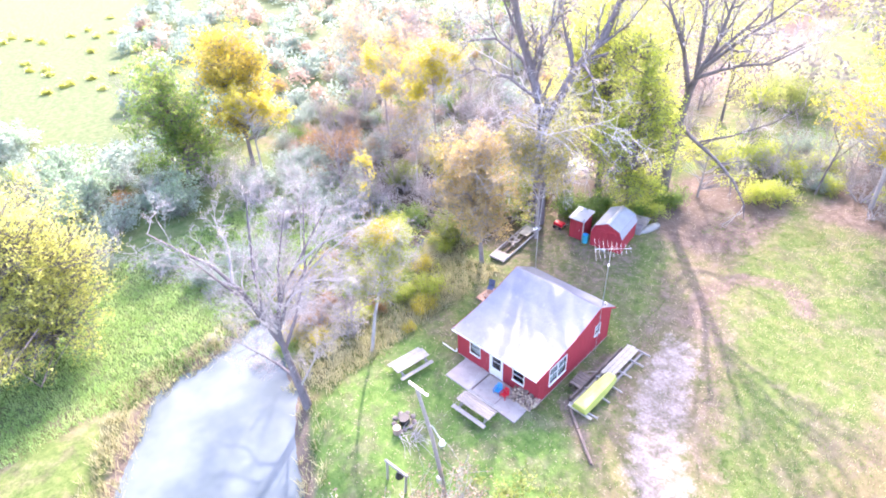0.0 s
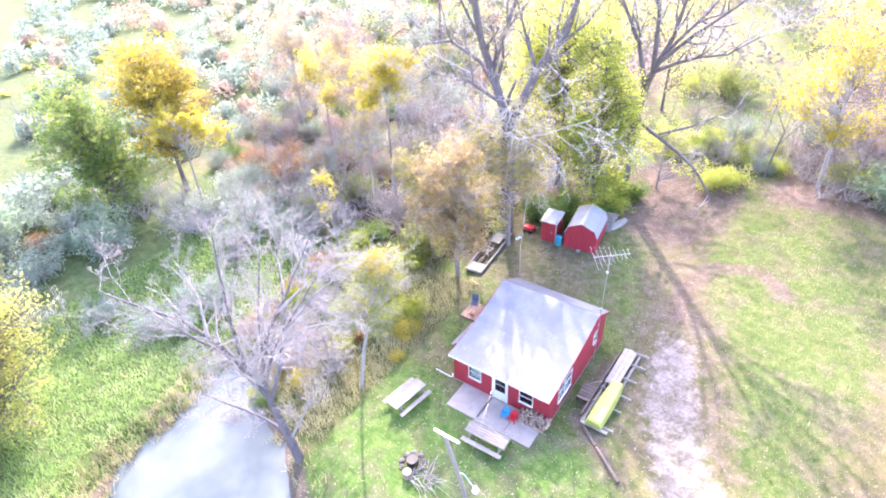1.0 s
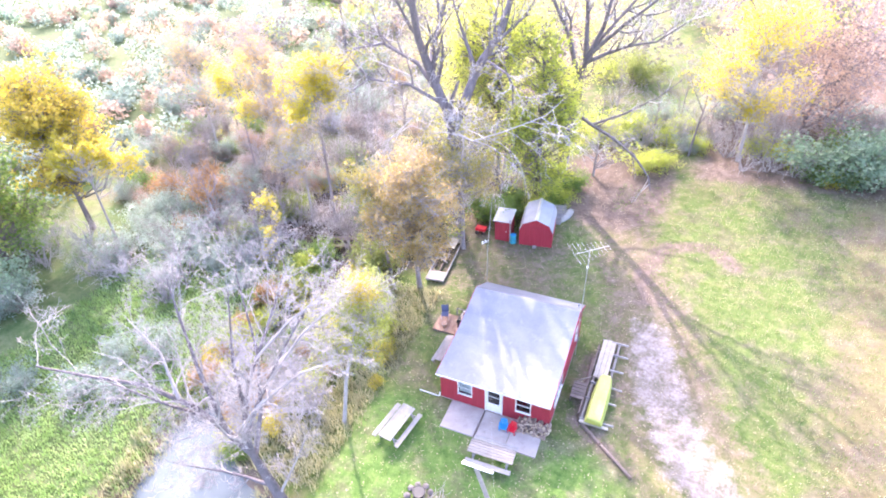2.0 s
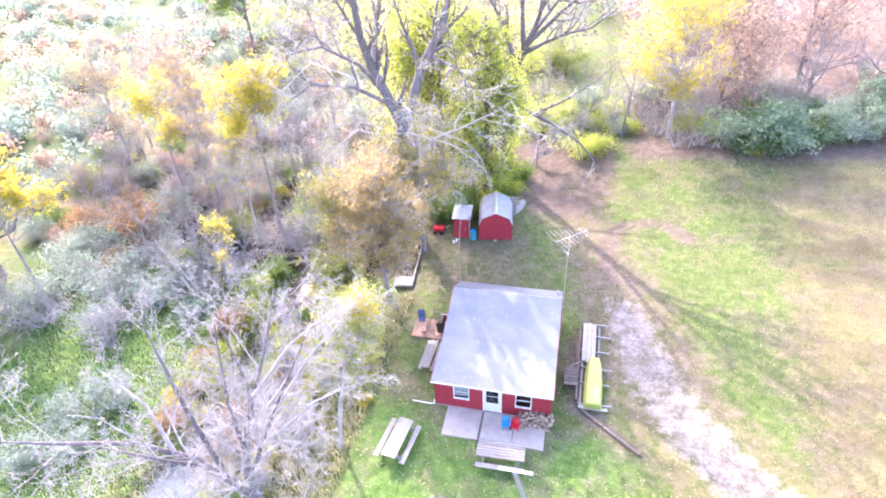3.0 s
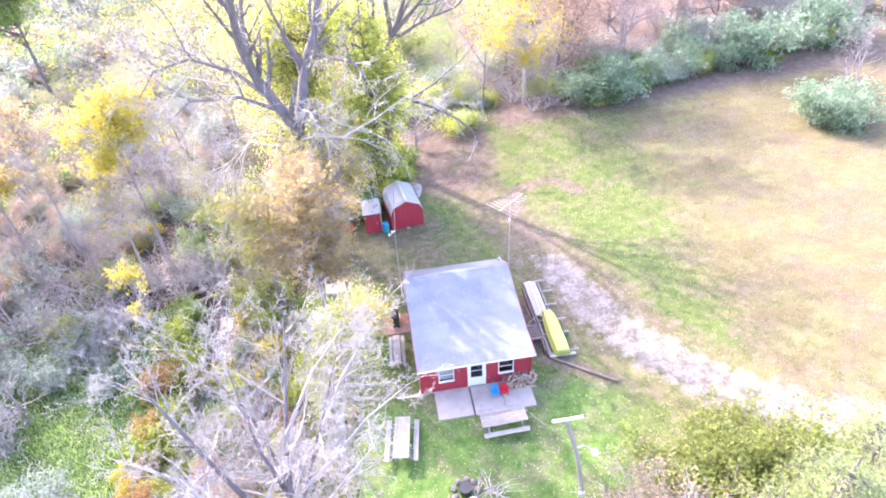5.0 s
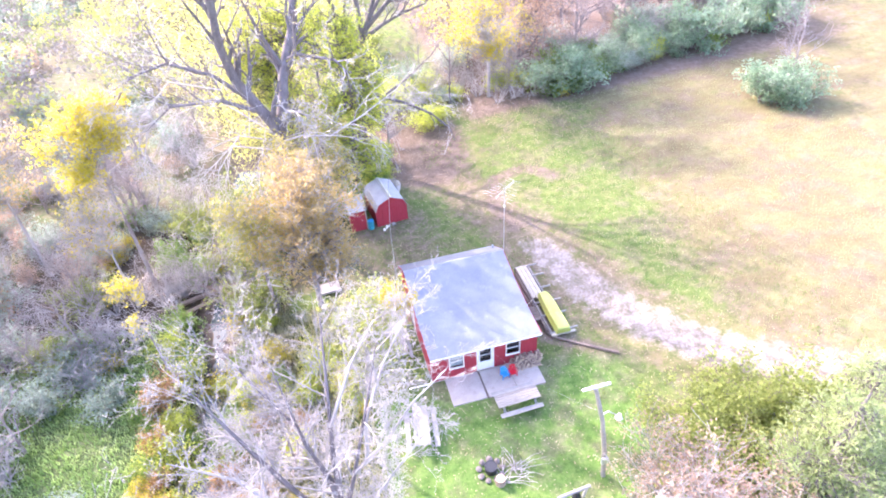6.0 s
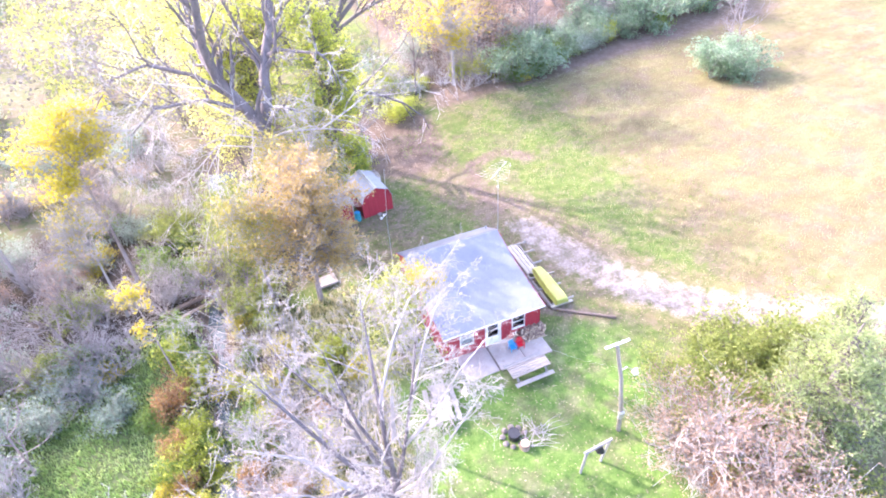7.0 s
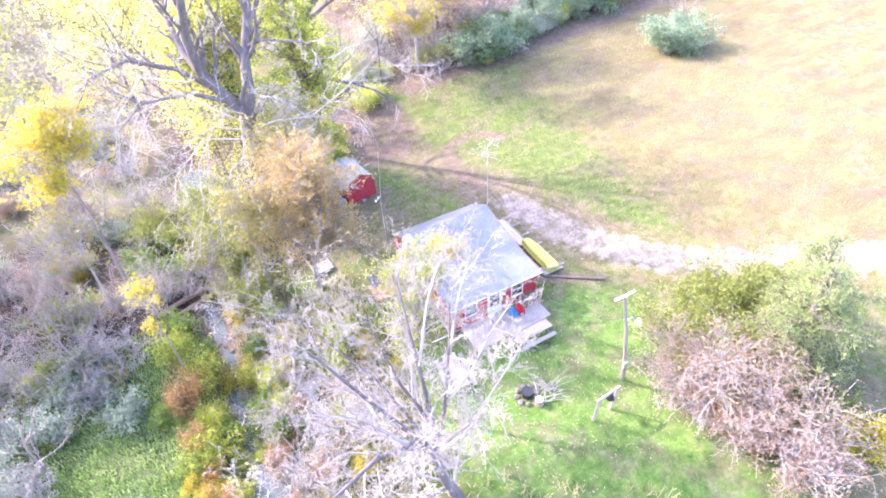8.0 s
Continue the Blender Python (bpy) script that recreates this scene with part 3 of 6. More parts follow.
# ---- picnic tables ----
def picnic_table(x, y, z, turn, wood, top_wood, label):
    t = thing("picnic_table", label, "table", x, y, z, turn, "picnic tables")
    for k in range(5):
        a = -0.43 + k * 0.173
        part("plank", slab((-1.28, a, 0.71), (1.28, a + 0.16, 0.75), 0.008), top_wood, t)
    for s in (-1, 1):
        for k in range(2):
            a = s * (0.70 + k * 0.145)
            part("bench_plank", slab((-1.28, a - 0.068, 0.42), (1.28, a + 0.068, 0.46), 0.008), wood, t)
    for x0 in (-0.95, 0.95):
        for s in (-1, 1):
            part("leg", rod([(x0, s * 0.58, 0.0), (x0, s * 0.24, 0.70)], 0.055, 4), wood, t)
        part("bench_bearer", slab((x0 + 0.05, -0.85, 0.33), (x0 + 0.09, 0.85, 0.418), 0.006), wood, t)
        part("table_bearer", slab((x0 + 0.05, -0.42, 0.62), (x0 + 0.09, 0.42, 0.708), 0.006), wood, t)
    return t


picnic_table(-1.42, -3.15, None, 82, WHITE_WOOD, WHITE_WOOD, "white-painted picnic table on the lawn with two benches")
picnic_table(4.30, -2.98, None, 1.5, WHITE_WOOD, OLD_WOOD, "weathered white picnic table at the terrace edge")


# ---- chairs, firewood ----
def lawn_chair(x, y, turn, plastic, label):
    c = thing("lawn_chair", label, "chair", x, y, 0.08, turn, "plastic chairs on the terrace")
    c.scale = (0.72, 0.72, 0.72)
    part("seat", slab((-0.27, -0.28, 0.30), (0.27, 0.22, 0.345), 0.02), plastic, c)
    bm = bmesh.new()
    for k in range(5):
        a = -0.26 + k * 0.107
        slab((a, 0.0, 0.0), (a + 0.092, 0.025, 0.62 - 0.03 * abs(k - 2)), 0.008, bm, pose(0, 0.18, 0.32, -20))
    part("backrest", bm, plastic, c)
    for s in (-1, 1):
        part("armrest", slab((s * 0.31 - 0.05, -0.30, 0.52), (s * 0.31 + 0.05, 0.26, 0.55), 0.01), plastic, c)
        part("leg", slab((s * 0.30 - 0.03, -0.29, 0.0), (s * 0.30 + 0.03, -0.22, 0.52), 0.008), plastic, c)
        part("leg", slab((s * 0.30 - 0.03, 0.17, 0.0), (s * 0.30 + 0.03, 0.24, 0.52), 0.008), plastic, c)


lawn_chair(4.30, -0.92, 8, BLUE_PLASTIC, "bright blue plastic lawn chair on the terrace")
lawn_chair(4.82, -0.92, -6, RED_PLASTIC, "bright red plastic lawn chair on the terrace")

rng = random.Random(4)


def split_log(m, length, radius, name="split_log", parent=None, label=""):
    bm = rod([(0, 0, 0), (length / 2, rng.uniform(-0.01, 0.01), 0), (length, 0, 0)], radius, 7)
    ob = part(name, bm, LOG_BARK, parent, label)
    ob.matrix_basis = m
    ob.data.materials.append(LOG_END)
    for p in ob.data.polygons:
        if len(p.vertices) > 4:
            p.material_index = 1
    return ob


woodpile = thing("woodpile", "loose heap of split firewood against the front wall", "firewood", 5.9, -0.4, 0.08)
for k in range(56):
    layer = k // 14
    x = -0.82 + (k % 14) * 0.125 + layer * 0.06 + rng.uniform(-0.03, 0.03)
    split_log(pose(x, -0.30 + rng.uniform(-0.16, 0.12) + 0.13 * layer, 0.08 + 0.15 * layer, rng.uniform(-8, 8), rng.uniform(-16, 22), 90 + rng.uniform(-40, 40)), rng.uniform(0.38, 0.5), rng.uniform(0.065, 0.1), parent=woodpile)

# ---- fire pit, brush ----
pit = thing("fire_pit", "ring of blackened stones with a rusty drum", "fire pit", 1.5, -6.45)
part("drum", rod([(0, 0, -0.05), (0, 0, 0.42)], 0.33, 14), BLACK, pit, "dark rusty metal drum")
part("rim", rod([(0.33 * math.cos(a), 0.33 * math.sin(a), 0.42) for a in np.linspace(0, 2 * math.pi, 19)], 0.018, 6), BLACK, pit)
for k in range(9):
    a = k * 0.698
    bm = bmesh.new()
    bmesh.ops.create_icosphere(bm, subdivisions=1, radius=0.19)
    for v in bm.verts:
        v.co = Vector((v.co.x * rng.uniform(0.8, 1.2), v.co.y * rng.uniform(0.8, 1.2), v.co.z * rng.uniform(0.5, 0.8)))
    part("stone", bm, STONE, pit).matrix_basis = pose(0.62 * math.cos(a), 0.62 * math.sin(a), 0.06, 0, 0, 50 * k)
stump = thing("stump", "sawn pale stump used as a seat beside the fire", "stump", 1.75, -7.25)
bm = rod([(0, 0, -0.05), (0, 0, 0.2), (0, 0, 0.44)], 0.27, 12, radius_end=0.25)
part("log", bm, LOG_BARK, stump)
part("cut_face", rod([(0, 0, 0.44), (0, 0, 0.446)], 0.235, 12), LOG_END, stump, "pale sawn top")
brush = thing("brush_heap", "dead pale branches lying by the fire pit", "branches", 2.2, -6.9)
for k in range(26):
    a = rng.uniform(-0.6, 2.2)
    p0 = Vector((rng.uniform(-0.5, 0.9), rng.uniform(-0.6, 0.5), rng.uniform(0.03, 0.14)))
    l = rng.uniform(0.7, 1.9)
    d = Vector((math.cos(a), math.sin(a), 0))
    part("branch", rod([p0, p0 + d * l * 0.5 + Vector((rng.uniform(-.1, .1), rng.uniform(-.1, .1), rng.uniform(0.0, 0.2))), p0 + d * l], 0.022, 5, radius_end=0.006), PALE_BARK, brush)

# ---- yard pole with lamp ----
pole = thing("yard_pole", "leaning grey timber pole with a pale crossbar and lamp", "pole", 6.93, -8.40)
part("post", rod([(0, 0, -0.3), (-0.25, -0.02, 2.2), (-0.72, -0.05, 5.0), (-1.42, -0.1, 7.75)], 0.13, 10, radius_end=0.09), OLD_WOOD, pole, "weathered round timber post")
part("crossbar", slab((-2.02, -0.13, 7.76), (-0.72, 0.0, 7.81), 0.015), PALE_METAL, pole, "pale flat bar on the pole's head")
part("lamp_arm", rod([(-0.85, -0.06, 5.55), (-0.55, -0.08, 5.75), (-0.15, -0.1, 5.35), (0.05, -0.1, 5.2)], 0.03, 8), GREY_METAL, pole)
lamp = part("lamp_head", rod([(0.06, -0.1, 5.28), (0.06, -0.1, 5.1), (0.06, -0.1, 5.02)], 0.08, 12, radius_end=0.17), PALE_METAL, pole, "pale bell-shaped lamp")
part("globe", rod([(0.06, -0.1, 5.02), (0.06, -0.1, 4.9), (0.06, -0.1, 4.84)], 0.12, 12, radius_end=0.05), INSULATOR, lamp)
for s in (-1.95, -1.6, -1.15, -0.8):
    part("insulator", rod([(s, -0.07, 7.82), (s, -0.07, 7.9)], 0.045, 8, radius_end=0.03), INSULATOR, pole)
part("meter_box", slab((-0.42, -0.24, 1.5), (-0.10, -0.09, 1.95), 0.015), GREY_METAL, pole)

# ---- post frame near the pole ----
gate = thing("post_frame", "pale wooden frame of two posts and a crossbar", "frame", 4.30, -9.62)
part("post", rod([(-0.66, -0.06, -0.15), (-0.45, -0.06, 1.75)], 0.075, 8), WHITE_WOOD, gate)
part("post", rod([(0.64, 0.08, -0.15), (0.95, 0.04, 1.82)], 0.075, 8), WHITE_WOOD, gate)
part("beam", rod([(-0.60, -0.06, 1.78), (1.08, 0.04, 1.86)], 0.085, 8), WHITE_WOOD, gate)
bell = part("bell", rod([(0.42, 0.0, 1.68), (0.42, 0.0, 1.50), (0.42, 0.0, 1.30)], 0.10, 12, radius_end=0.24), BLACK, gate, "dark hanging bell")
part("hook", rod([(0.42, 0.0, 1.80), (0.42, 0.0, 1.66)], 0.02, 6), GREY_METAL, bell)

# ---- boat rack along the track side ----
rack = thing("boat_rack", "long low timber rack with cross poles beside the track", "rack", 9.0, 4.4, 0.16, -1.0)
for x in (-0.62, 0.35):
    part("runner", slab((x - 0.07, -3.3, 0.02), (x + 0.07, 3.7, 0.20), 0.01), OLD_WOOD, rack)
for y in (-3.22, -1.6, -0.3, 1.05, 2.4, 3.55):
    part("cross_pole", rod([(-0.75, y, 0.26), (1.05 + rng.uniform(-0.15, 0.15), y + rng.uniform(-0.12, 0.12), 0.29)], 0.06, 8), WHITE_WOOD, rack)
part("end_board", slab((-0.72, -3.46, 0.16), (0.92, -3.26, 0.24), 0.01), PALE_WOOD, rack)
for k, (x0, x1, y0, y1) in enumerate(((-0.68, -0.42, 0.1, 3.5), (-0.40, -0.14, 0.0, 3.6), (-0.12, 0.14, 0.2, 3.45))):
    part("plank", slab((x0, y0, 0.325), (x1, y1, 0.37), 0.008), PALE_WOOD, rack)
part("side_rail", slab((-0.92, -3.0, 0.03), (-0.80, 3.0, 0.34), 0.01), DARK_WOOD, rack)

boat = thing("upturned_boat", "lime green flat-bottomed boat lying upside down on poles", "boat", 9.05, 2.82, 0.16 + 0.33, -1.5)
bm = bmesh.new()
rings = []
for y, w, h in ((-1.88, 0.46, 0.36), (-1.80, 0.48, 0.43), (-0.9, 0.49, 0.45), (0.3, 0.48, 0.44), (1.2, 0.42, 0.42), (1.7, 0.34, 0.36), (1.86, 0.30, 0.26)):
    rings.append([bm.verts.new(p) for p in ((-w, y, 0.0), (-w * 0.98, y, h * 0.25), (-w * 0.82, y, h * 0.92), (-w * 0.70, y, h), (w * 0.70, y, h), (w * 0.82, y, h * 0.92), (w * 0.98, y, h * 0.25), (w, y, 0.0))])
for a, b in zip(rings, rings[1:]):
    for k in range(8):
        bm.faces.new((a[k], a[(k + 1) % 8], b[(k + 1) % 8], b[k]))
bm.faces.new(rings[0])
bm.faces.new(rings[-1][::-1])
part("hull", bm, LIME, boat)
for x in (-0.22, 0.0, 0.22):
    part("keel_strip", slab((x - 0.015, -1.75, 0.447), (x + 0.015, 1.0, 0.468), 0.004), LIME, boat)
for s in (-1, 1):
    part("gunwale", rod([(s * 0.475, -1.88, 0.03), (s * 0.505, -0.9, 0.03), (s * 0.495, 0.3, 0.03), (s * 0.435, 1.2, 0.03), (s * 0.32, 1.86, 0.03)], 0.03, 6), LIME, boat)

edging = thing("timber_edging", "weathered landscape timbers along the edge of the lawn", "timber", 8.25, 1.15)
for (x0, y0), (x1, y1) in (((0.0, 0.0), (1.35, -1.2)), ((1.40, -1.24), (3.25, -2.75)), ((-0.25, 5.2), (-0.22, 2.75)), ((-0.22, 2.7), (-0.03, 0.1))):
    d = Vector((x1 - x0, y1 - y0, 0))
    za, zb = ground_z(8.25 + x0, 1.15 + y0) - ground_z(8.25, 1.15), ground_z(8.25 + x1, 1.15 + y1) - ground_z(8.25, 1.15)
    part("timber", rod([(x0, y0, za + 0.07), ((x0 + x1) / 2, (y0 + y1) / 2, (za + zb) / 2 + 0.08), (x1, y1, zb + 0.07)], 0.1, 8), DARK_WOOD, edging)

crate = thing("wooden_crate", "low dark slatted crate beside the cabin wall", "crate", 7.75, 3.1)
for k in range(5):
    part("slat", slab((-0.42, -0.65 + k * 0.27, 0.42), (0.42, -0.42 + k * 0.27, 0.45), 0.005), DARK_WOOD, crate)
for x in (-0.40, 0.36):
    part("side", slab((x, -0.65, 0.0), (x + 0.04, 0.66, 0.415), 0.005), DARK_WOOD, crate)
part("handle_bar", rod([(-0.35, 0.85, 0.12), (0.1, 0.95, 0.5), (0.5, 1.15, 0.62)], 0.03, 6), PALE_WOOD, crate)

# ---- side deck with grill ----
side_deck = thing("side_deck", "small brown board deck beside the cabin", "deck", -1.6, 6.0, -0.1)
for k in range(11):
    part("deck_board", slab((-1.35 + k * 0.262, -0.85, 0.22), (-1.35 + k * 0.262 + 0.25, 0.95, 0.26), 0.006), DECK_WOOD, side_deck)
for y in (-0.8, 0.05, 0.9):
    part("joist", slab((-1.33, y - 0.04, 0.05), (1.50, y + 0.04, 0.218), 0.005), DARK_WOOD, side_deck)
for x in (-1.28, 1.4):
    for y in (-0.8, 0.9):
        part("foot", slab((x - 0.06, y - 0.06, -0.25), (x + 0.06, y + 0.06, 0.05), 0.005), DARK_WOOD, side_deck)
part("rail", rod([(-0.2, 1.02, 0.9), (1.5, 1.02, 0.9)], 0.04, 6), OLD_WOOD, side_deck)
for x in (-0.2, 1.45):
    part("rail_post", rod([(x, 1.02, -0.2), (x, 1.02, 0.9)], 0.045, 6), OLD_WOOD, side_deck)
grill = thing("gas_grill", "black covered barbecue grill on the side deck", "grill", -1.0, 6.0, 0.16, 90)
part("cart", slab((-0.38, -0.24, 0.10), (0.38, 0.24, 0.72), 0.02), BLACK, grill)
part("lid", extruded([(-0.27, 0.73), (0.27, 0.73), (0.27, 0.88), (0.16, 1.04), (-0.12, 1.06), (-0.27, 0.92)], 0, -0.45, 0.45), BLACK, grill)
part("shelf", slab((0.46, -0.22, 0.74), (0.80, 0.22, 0.77), 0.008), GREY_METAL, grill)
part("lid_handle", rod([(-0.3, -0.31, 0.86), (0.3, -0.31, 0.86)], 0.015, 6), PALE_METAL, grill)
for s in (-0.34, 0.34):
    part("wheel", rod([(s - 0.02, -0.18, 0.09), (s + 0.02, -0.18, 0.09)], 0.09, 10), BLACK, grill)
    part("foot", slab((s - 0.02, 0.16, 0.0), (s + 0.02, 0.20, 0.10), 0.003), BLACK, grill)
side_chair = thing("deck_chair", "dark blue folding chair on the side deck", "chair", -2.5, 6.4, 0.16, 20)
NAVY = surface("navy_cloth", (0.05, 0.07, 0.14), (0.10, 0.13, 0.22), 5.0, 0.8)
part("seat", slab((-0.25, -0.25, 0.40), (0.25, 0.25, 0.43), 0.01), NAVY, side_chair)
part("backrest", slab((-0.25, 0.0, 0.0), (0.25, 0.03, 0.55), 0.01, None, pose(0, 0.24, 0.43, -12)), NAVY, side_chair)
for x in (-0.24, 0.24):
    for y in (-0.23, 0.23):
        part("leg", rod([(x, y, 0.0), (x, -y * 0.6, 0.40)], 0.014, 6), GREY_METAL, side_chair)
tub = thing("bucket", "rusty orange bucket on the side deck", "bucket", -2.2, 5.55, 0.16)
part("body", rod([(0, 0, 0), (0, 0, 0.32)], 0.14, 12, radius_end=0.18), DECK_WOOD, tub)
part("rim", rod([(0.18 * math.cos(a), 0.18 * math.sin(a), 0.32) for a in np.linspace(0, 2 * math.pi, 13)], 0.012, 5), GREY_METAL, tub)

side_bench = thing("wooden_bench", "long weathered plank bench beside the cabin", "bench", -1.15, 3.35, None, 88)
for k, a in enumerate((-0.52, 0.28)):
    part("plank", slab((-1.25, a, 0.42), (1.25, a + 0.20, 0.47), 0.008), WHITE_WOOD, side_bench)
part("table_top", slab((-1.2, -0.24, 0.60), (1.2, 0.22, 0.65), 0.01), OLD_WOOD, side_bench)
for x in (-0.95, 0.95):
    part("leg", slab((x - 0.04, -0.50, 0.0), (x + 0.04, -0.40, 0.415), 0.005), OLD_WOOD, side_bench)
    part("leg", slab((x - 0.04, 0.36, 0.0), (x + 0.04, 0.46, 0.415), 0.005), OLD_WOOD, side_bench)
    part("bearer", slab((x - 0.03, -0.52, 0.36), (x + 0.03, 0.48, 0.415), 0.005), OLD_WOOD, side_bench)
    part("upright", slab((x - 0.04, -0.06, 0.418), (x + 0.04, 0.04, 0.598), 0.005), OLD_WOOD, side_bench)

# ---- old dock platform by the creek ----
dock = thing("wooden_dock", "old grey wooden dock section lying near the creek bank", "dock", -5.35, 13.3, None, 6)
for k in range(24):
    y = -3.0 + k * 0.255
    if 4 <= k <= 19:
        continue
    part("board", slab((-0.66, y, 0.26), (0.66, y + 0.225, 0.30), 0.006), OLD_WOOD, dock)
for x in (-0.62, 0.0, 0.62):
    part("stringer", slab((x - 0.05, -3.1, 0.08), (x + 0.05, 3.15, 0.257), 0.006), DARK_WOOD, dock)
for x in (-0.70, 0.70):
    part("side_rail", slab((x - 0.03, -3.1, 0.20), (x + 0.03, 3.15, 0.36), 0.006), WHITE_WOOD, dock)
for y in (-3.13, 3.13):
    part("end_rail", slab((-0.73, y - 0.035, 0.20), (0.73, y + 0.035, 0.36), 0.006), WHITE_WOOD, dock)
for x in (-0.6, 0.6):
    for y in (-2.7, 0.0, 2.7):
        part("foot", slab((x - 0.07, y - 0.07, -0.25), (x + 0.07, y + 0.07, 0.078), 0.006), DARK_WOOD, dock)
for k in range(7):
    part("loose_plank", slab((-0.06, -0.45, 0.0), (0.06, 0.45, 0.04), 0.005), OLD_WOOD, dock).matrix_basis = pose(rng.uniform(-0.3, 0.45), rng.uniform(-0.9, 0.6), 0.30 + 0.045 * k, rng.uniform(-4, 4), rng.uniform(-5, 5), rng.uniform(0, 180))
part("loose_sheet", slab((-0.55, 1.2, 0.302), (0.35, 2.6, 0.335), 0.006), PALE_WOOD, dock, "pale board lying on the dock")


# ---- sheds ----
shed = thing("garden_shed", "red barn-shaped garden shed with grey gambrel roof", "shed", -0.35, 17.15, None, 8)
SW, SD = 2.72, 3.3
outline = [(0.0, -0.1), (SW, -0.1), (SW, 1.48), (SW - 0.28, 2.12), (SW / 2, 2.60), (0.28, 2.12), (0.0, 1.48)]
part("body", extruded(outline, 1, 0.0, SD), RED, shed, "red painted board walls")
caps = [(-0.10, 1.34), (0.0, 1.50), (0.28, 2.14), (SW / 2, 2.62), (SW - 0.28, 2.14), (SW, 1.50), (SW + 0.10, 1.34)]
for (xa, za), (xb, zb) in zip(caps[1:], caps[2:-1]):
    n = Vector((za - zb, xb - xa)).normalized() * 0.035
    part("roof_panel", extruded([(xa, za), (xb, zb), (xb + n.x, zb + n.y), (xa + n.x, za + n.y)], 1, -0.12, SD + 0.1), SHED_ROOF, shed)
part("ridge_cap", extruded([(SW / 2 - 0.14, 2.60), (SW / 2, 2.665), (SW / 2 + 0.14, 2.60), (SW / 2 + 0.14, 2.625), (SW / 2, 2.69), (SW / 2 - 0.14, 2.625)], 1, -0.13, SD + 0.11), GREY_METAL, shed)
for x0, x1 in ((0.52, SW / 2 - 0.015), (SW / 2 + 0.015, SW - 0.52)):
    leaf = part("door", slab((x0, -0.035, 0.06), (x1, -0.003, 1.88), 0.006), RED, shed, "red board door leaf")
    for z in (0.22, 1.64):
        part("brace", slab((x0 + 0.04, -0.055, z), (x1 - 0.04, -0.037, z + 0.09), 0.004), RED, leaf)
part("step", slab((1.2, -0.36, -0.12), (1.5, -0.06, 0.12), 0.01), WHITE_WOOD, shed, "pale block before the doors")

outhouse = thing("outhouse", "narrow red outhouse with a sloping grey roof", "outhouse", -2.48, 17.15, None, 3)
part("body", extruded([(0.0, -0.15), (1.5, -0.15), (1.5, 2.18), (0.0, 1.93)], 0, 0.0, 1.3), RED, outhouse)
part("roof", extruded([(-0.14, 1.915), (1.64, 2.21), (1.64, 2.26), (-0.14, 1.965)], 0, -0.12, 1.42), SHED_ROOF, outhouse, "grey sheet roof")
part("door", slab((0.25, -0.04, 0.02), (1.05, -0.003, 1.78), 0.006), RED, outhouse)
part("door_handle", slab((0.95, -0.075, 0.9), (0.99, -0.042, 1.06), 0.004), GREY_METAL, outhouse)
part("corner_post", slab((1.27, -0.07, -0.1), (1.36, 0.02, 2.25), 0.005), OLD_WOOD, outhouse)
part("vent", slab((0.45, -0.03, 1.80), (0.85, -0.003, 1.88), 0.003), BLACK, outhouse)

barrel = thing("plastic_barrel", "teal plastic barrel between outhouse and shed", "barrel", -0.88, 17.2)
part("body", rod([(0, 0, -0.03), (0, 0, 0.08), (0, 0, 0.42), (0, 0, 0.72), (0, 0, 0.78)], 0.27, 14), TEAL_PLASTIC, barrel)
part("lid", rod([(0, 0, 0.782), (0, 0, 0.815)], 0.24, 14), BLUE_PLASTIC, barrel)
for z in (0.25, 0.52):
    part("hoop", rod([(0.275 * math.cos(a), 0.275 * math.sin(a), z) for a in np.linspace(0, 2 * math.pi, 15)], 0.015, 5), TEAL_PLASTIC, barrel)
mower = thing("garden_cart", "small red garden cart under the trees", "cart", -3.95, 17.8)
part("tray", slab((-0.45, -0.3, 0.32), (0.45, 0.3, 0.58), 0.03), RED_PLASTIC, mower)
for x in (-0.3, 0.3):
    for y in (-0.33, 0.33):
        part("wheel", rod([(x, y - 0.04, 0.15), (x, y + 0.04, 0.15)], 0.16, 12), BLACK, mower)
    part("axle", rod([(x, -0.33, 0.15), (x, 0.33, 0.15)], 0.02, 6), GREY_METAL, mower)
    part("stand", slab((x - 0.03, -0.2, 0.16), (x + 0.03, 0.2, 0.32), 0.004), GREY_METAL, mower)
part("handle", rod([(0.45, 0, 0.4), (0.95, 0, 0.8)], 0.02, 6), GREY_METAL, mower)
canoe = thing("small_boat", "pale green-white small boat upside down behind the shed", "boat", 2.35, 22.7, None, -12)
bm = bmesh.new()
rings = []
for y, w, h in ((-1.25, 0.10, 0.10), (-1.0, 0.30, 0.24), (-0.3, 0.42, 0.32), (0.5, 0.42, 0.32), (1.05, 0.30, 0.24), (1.3, 0.08, 0.1)):
    rings.append([bm.verts.new((w * math.cos(a), y, h * math.sin(a))) for a in np.linspace(0, math.pi, 7)])
for a, b in zip(rings, rings[1:]):
    for k in range(7):
        bm.faces.new((a[k], a[(k + 1) % 7], b[(k + 1) % 7], b[k]))
bm.faces.new(rings[0])
bm.faces.new(rings[-1][::-1])
part("hull", bm, WHITE_WOOD, canoe, smooth_faces=True)
part("keel", slab((-0.02, -1.0, 0.27), (0.02, 1.0, 0.345), 0.005), PALE_WOOD, canoe)
pile = thing("covered_pile", "lumber pile under a grey tarpaulin behind the shed", "lumber pile", 1.2, 21.9, None, 10)
part("cover", extruded([(-1.0, -0.1), (1.0, -0.1), (0.95, 0.75), (0.3, 1.05), (-0.5, 1.0), (-0.95, 0.7)], 0, -0.9, 0.9), TARP, pile)
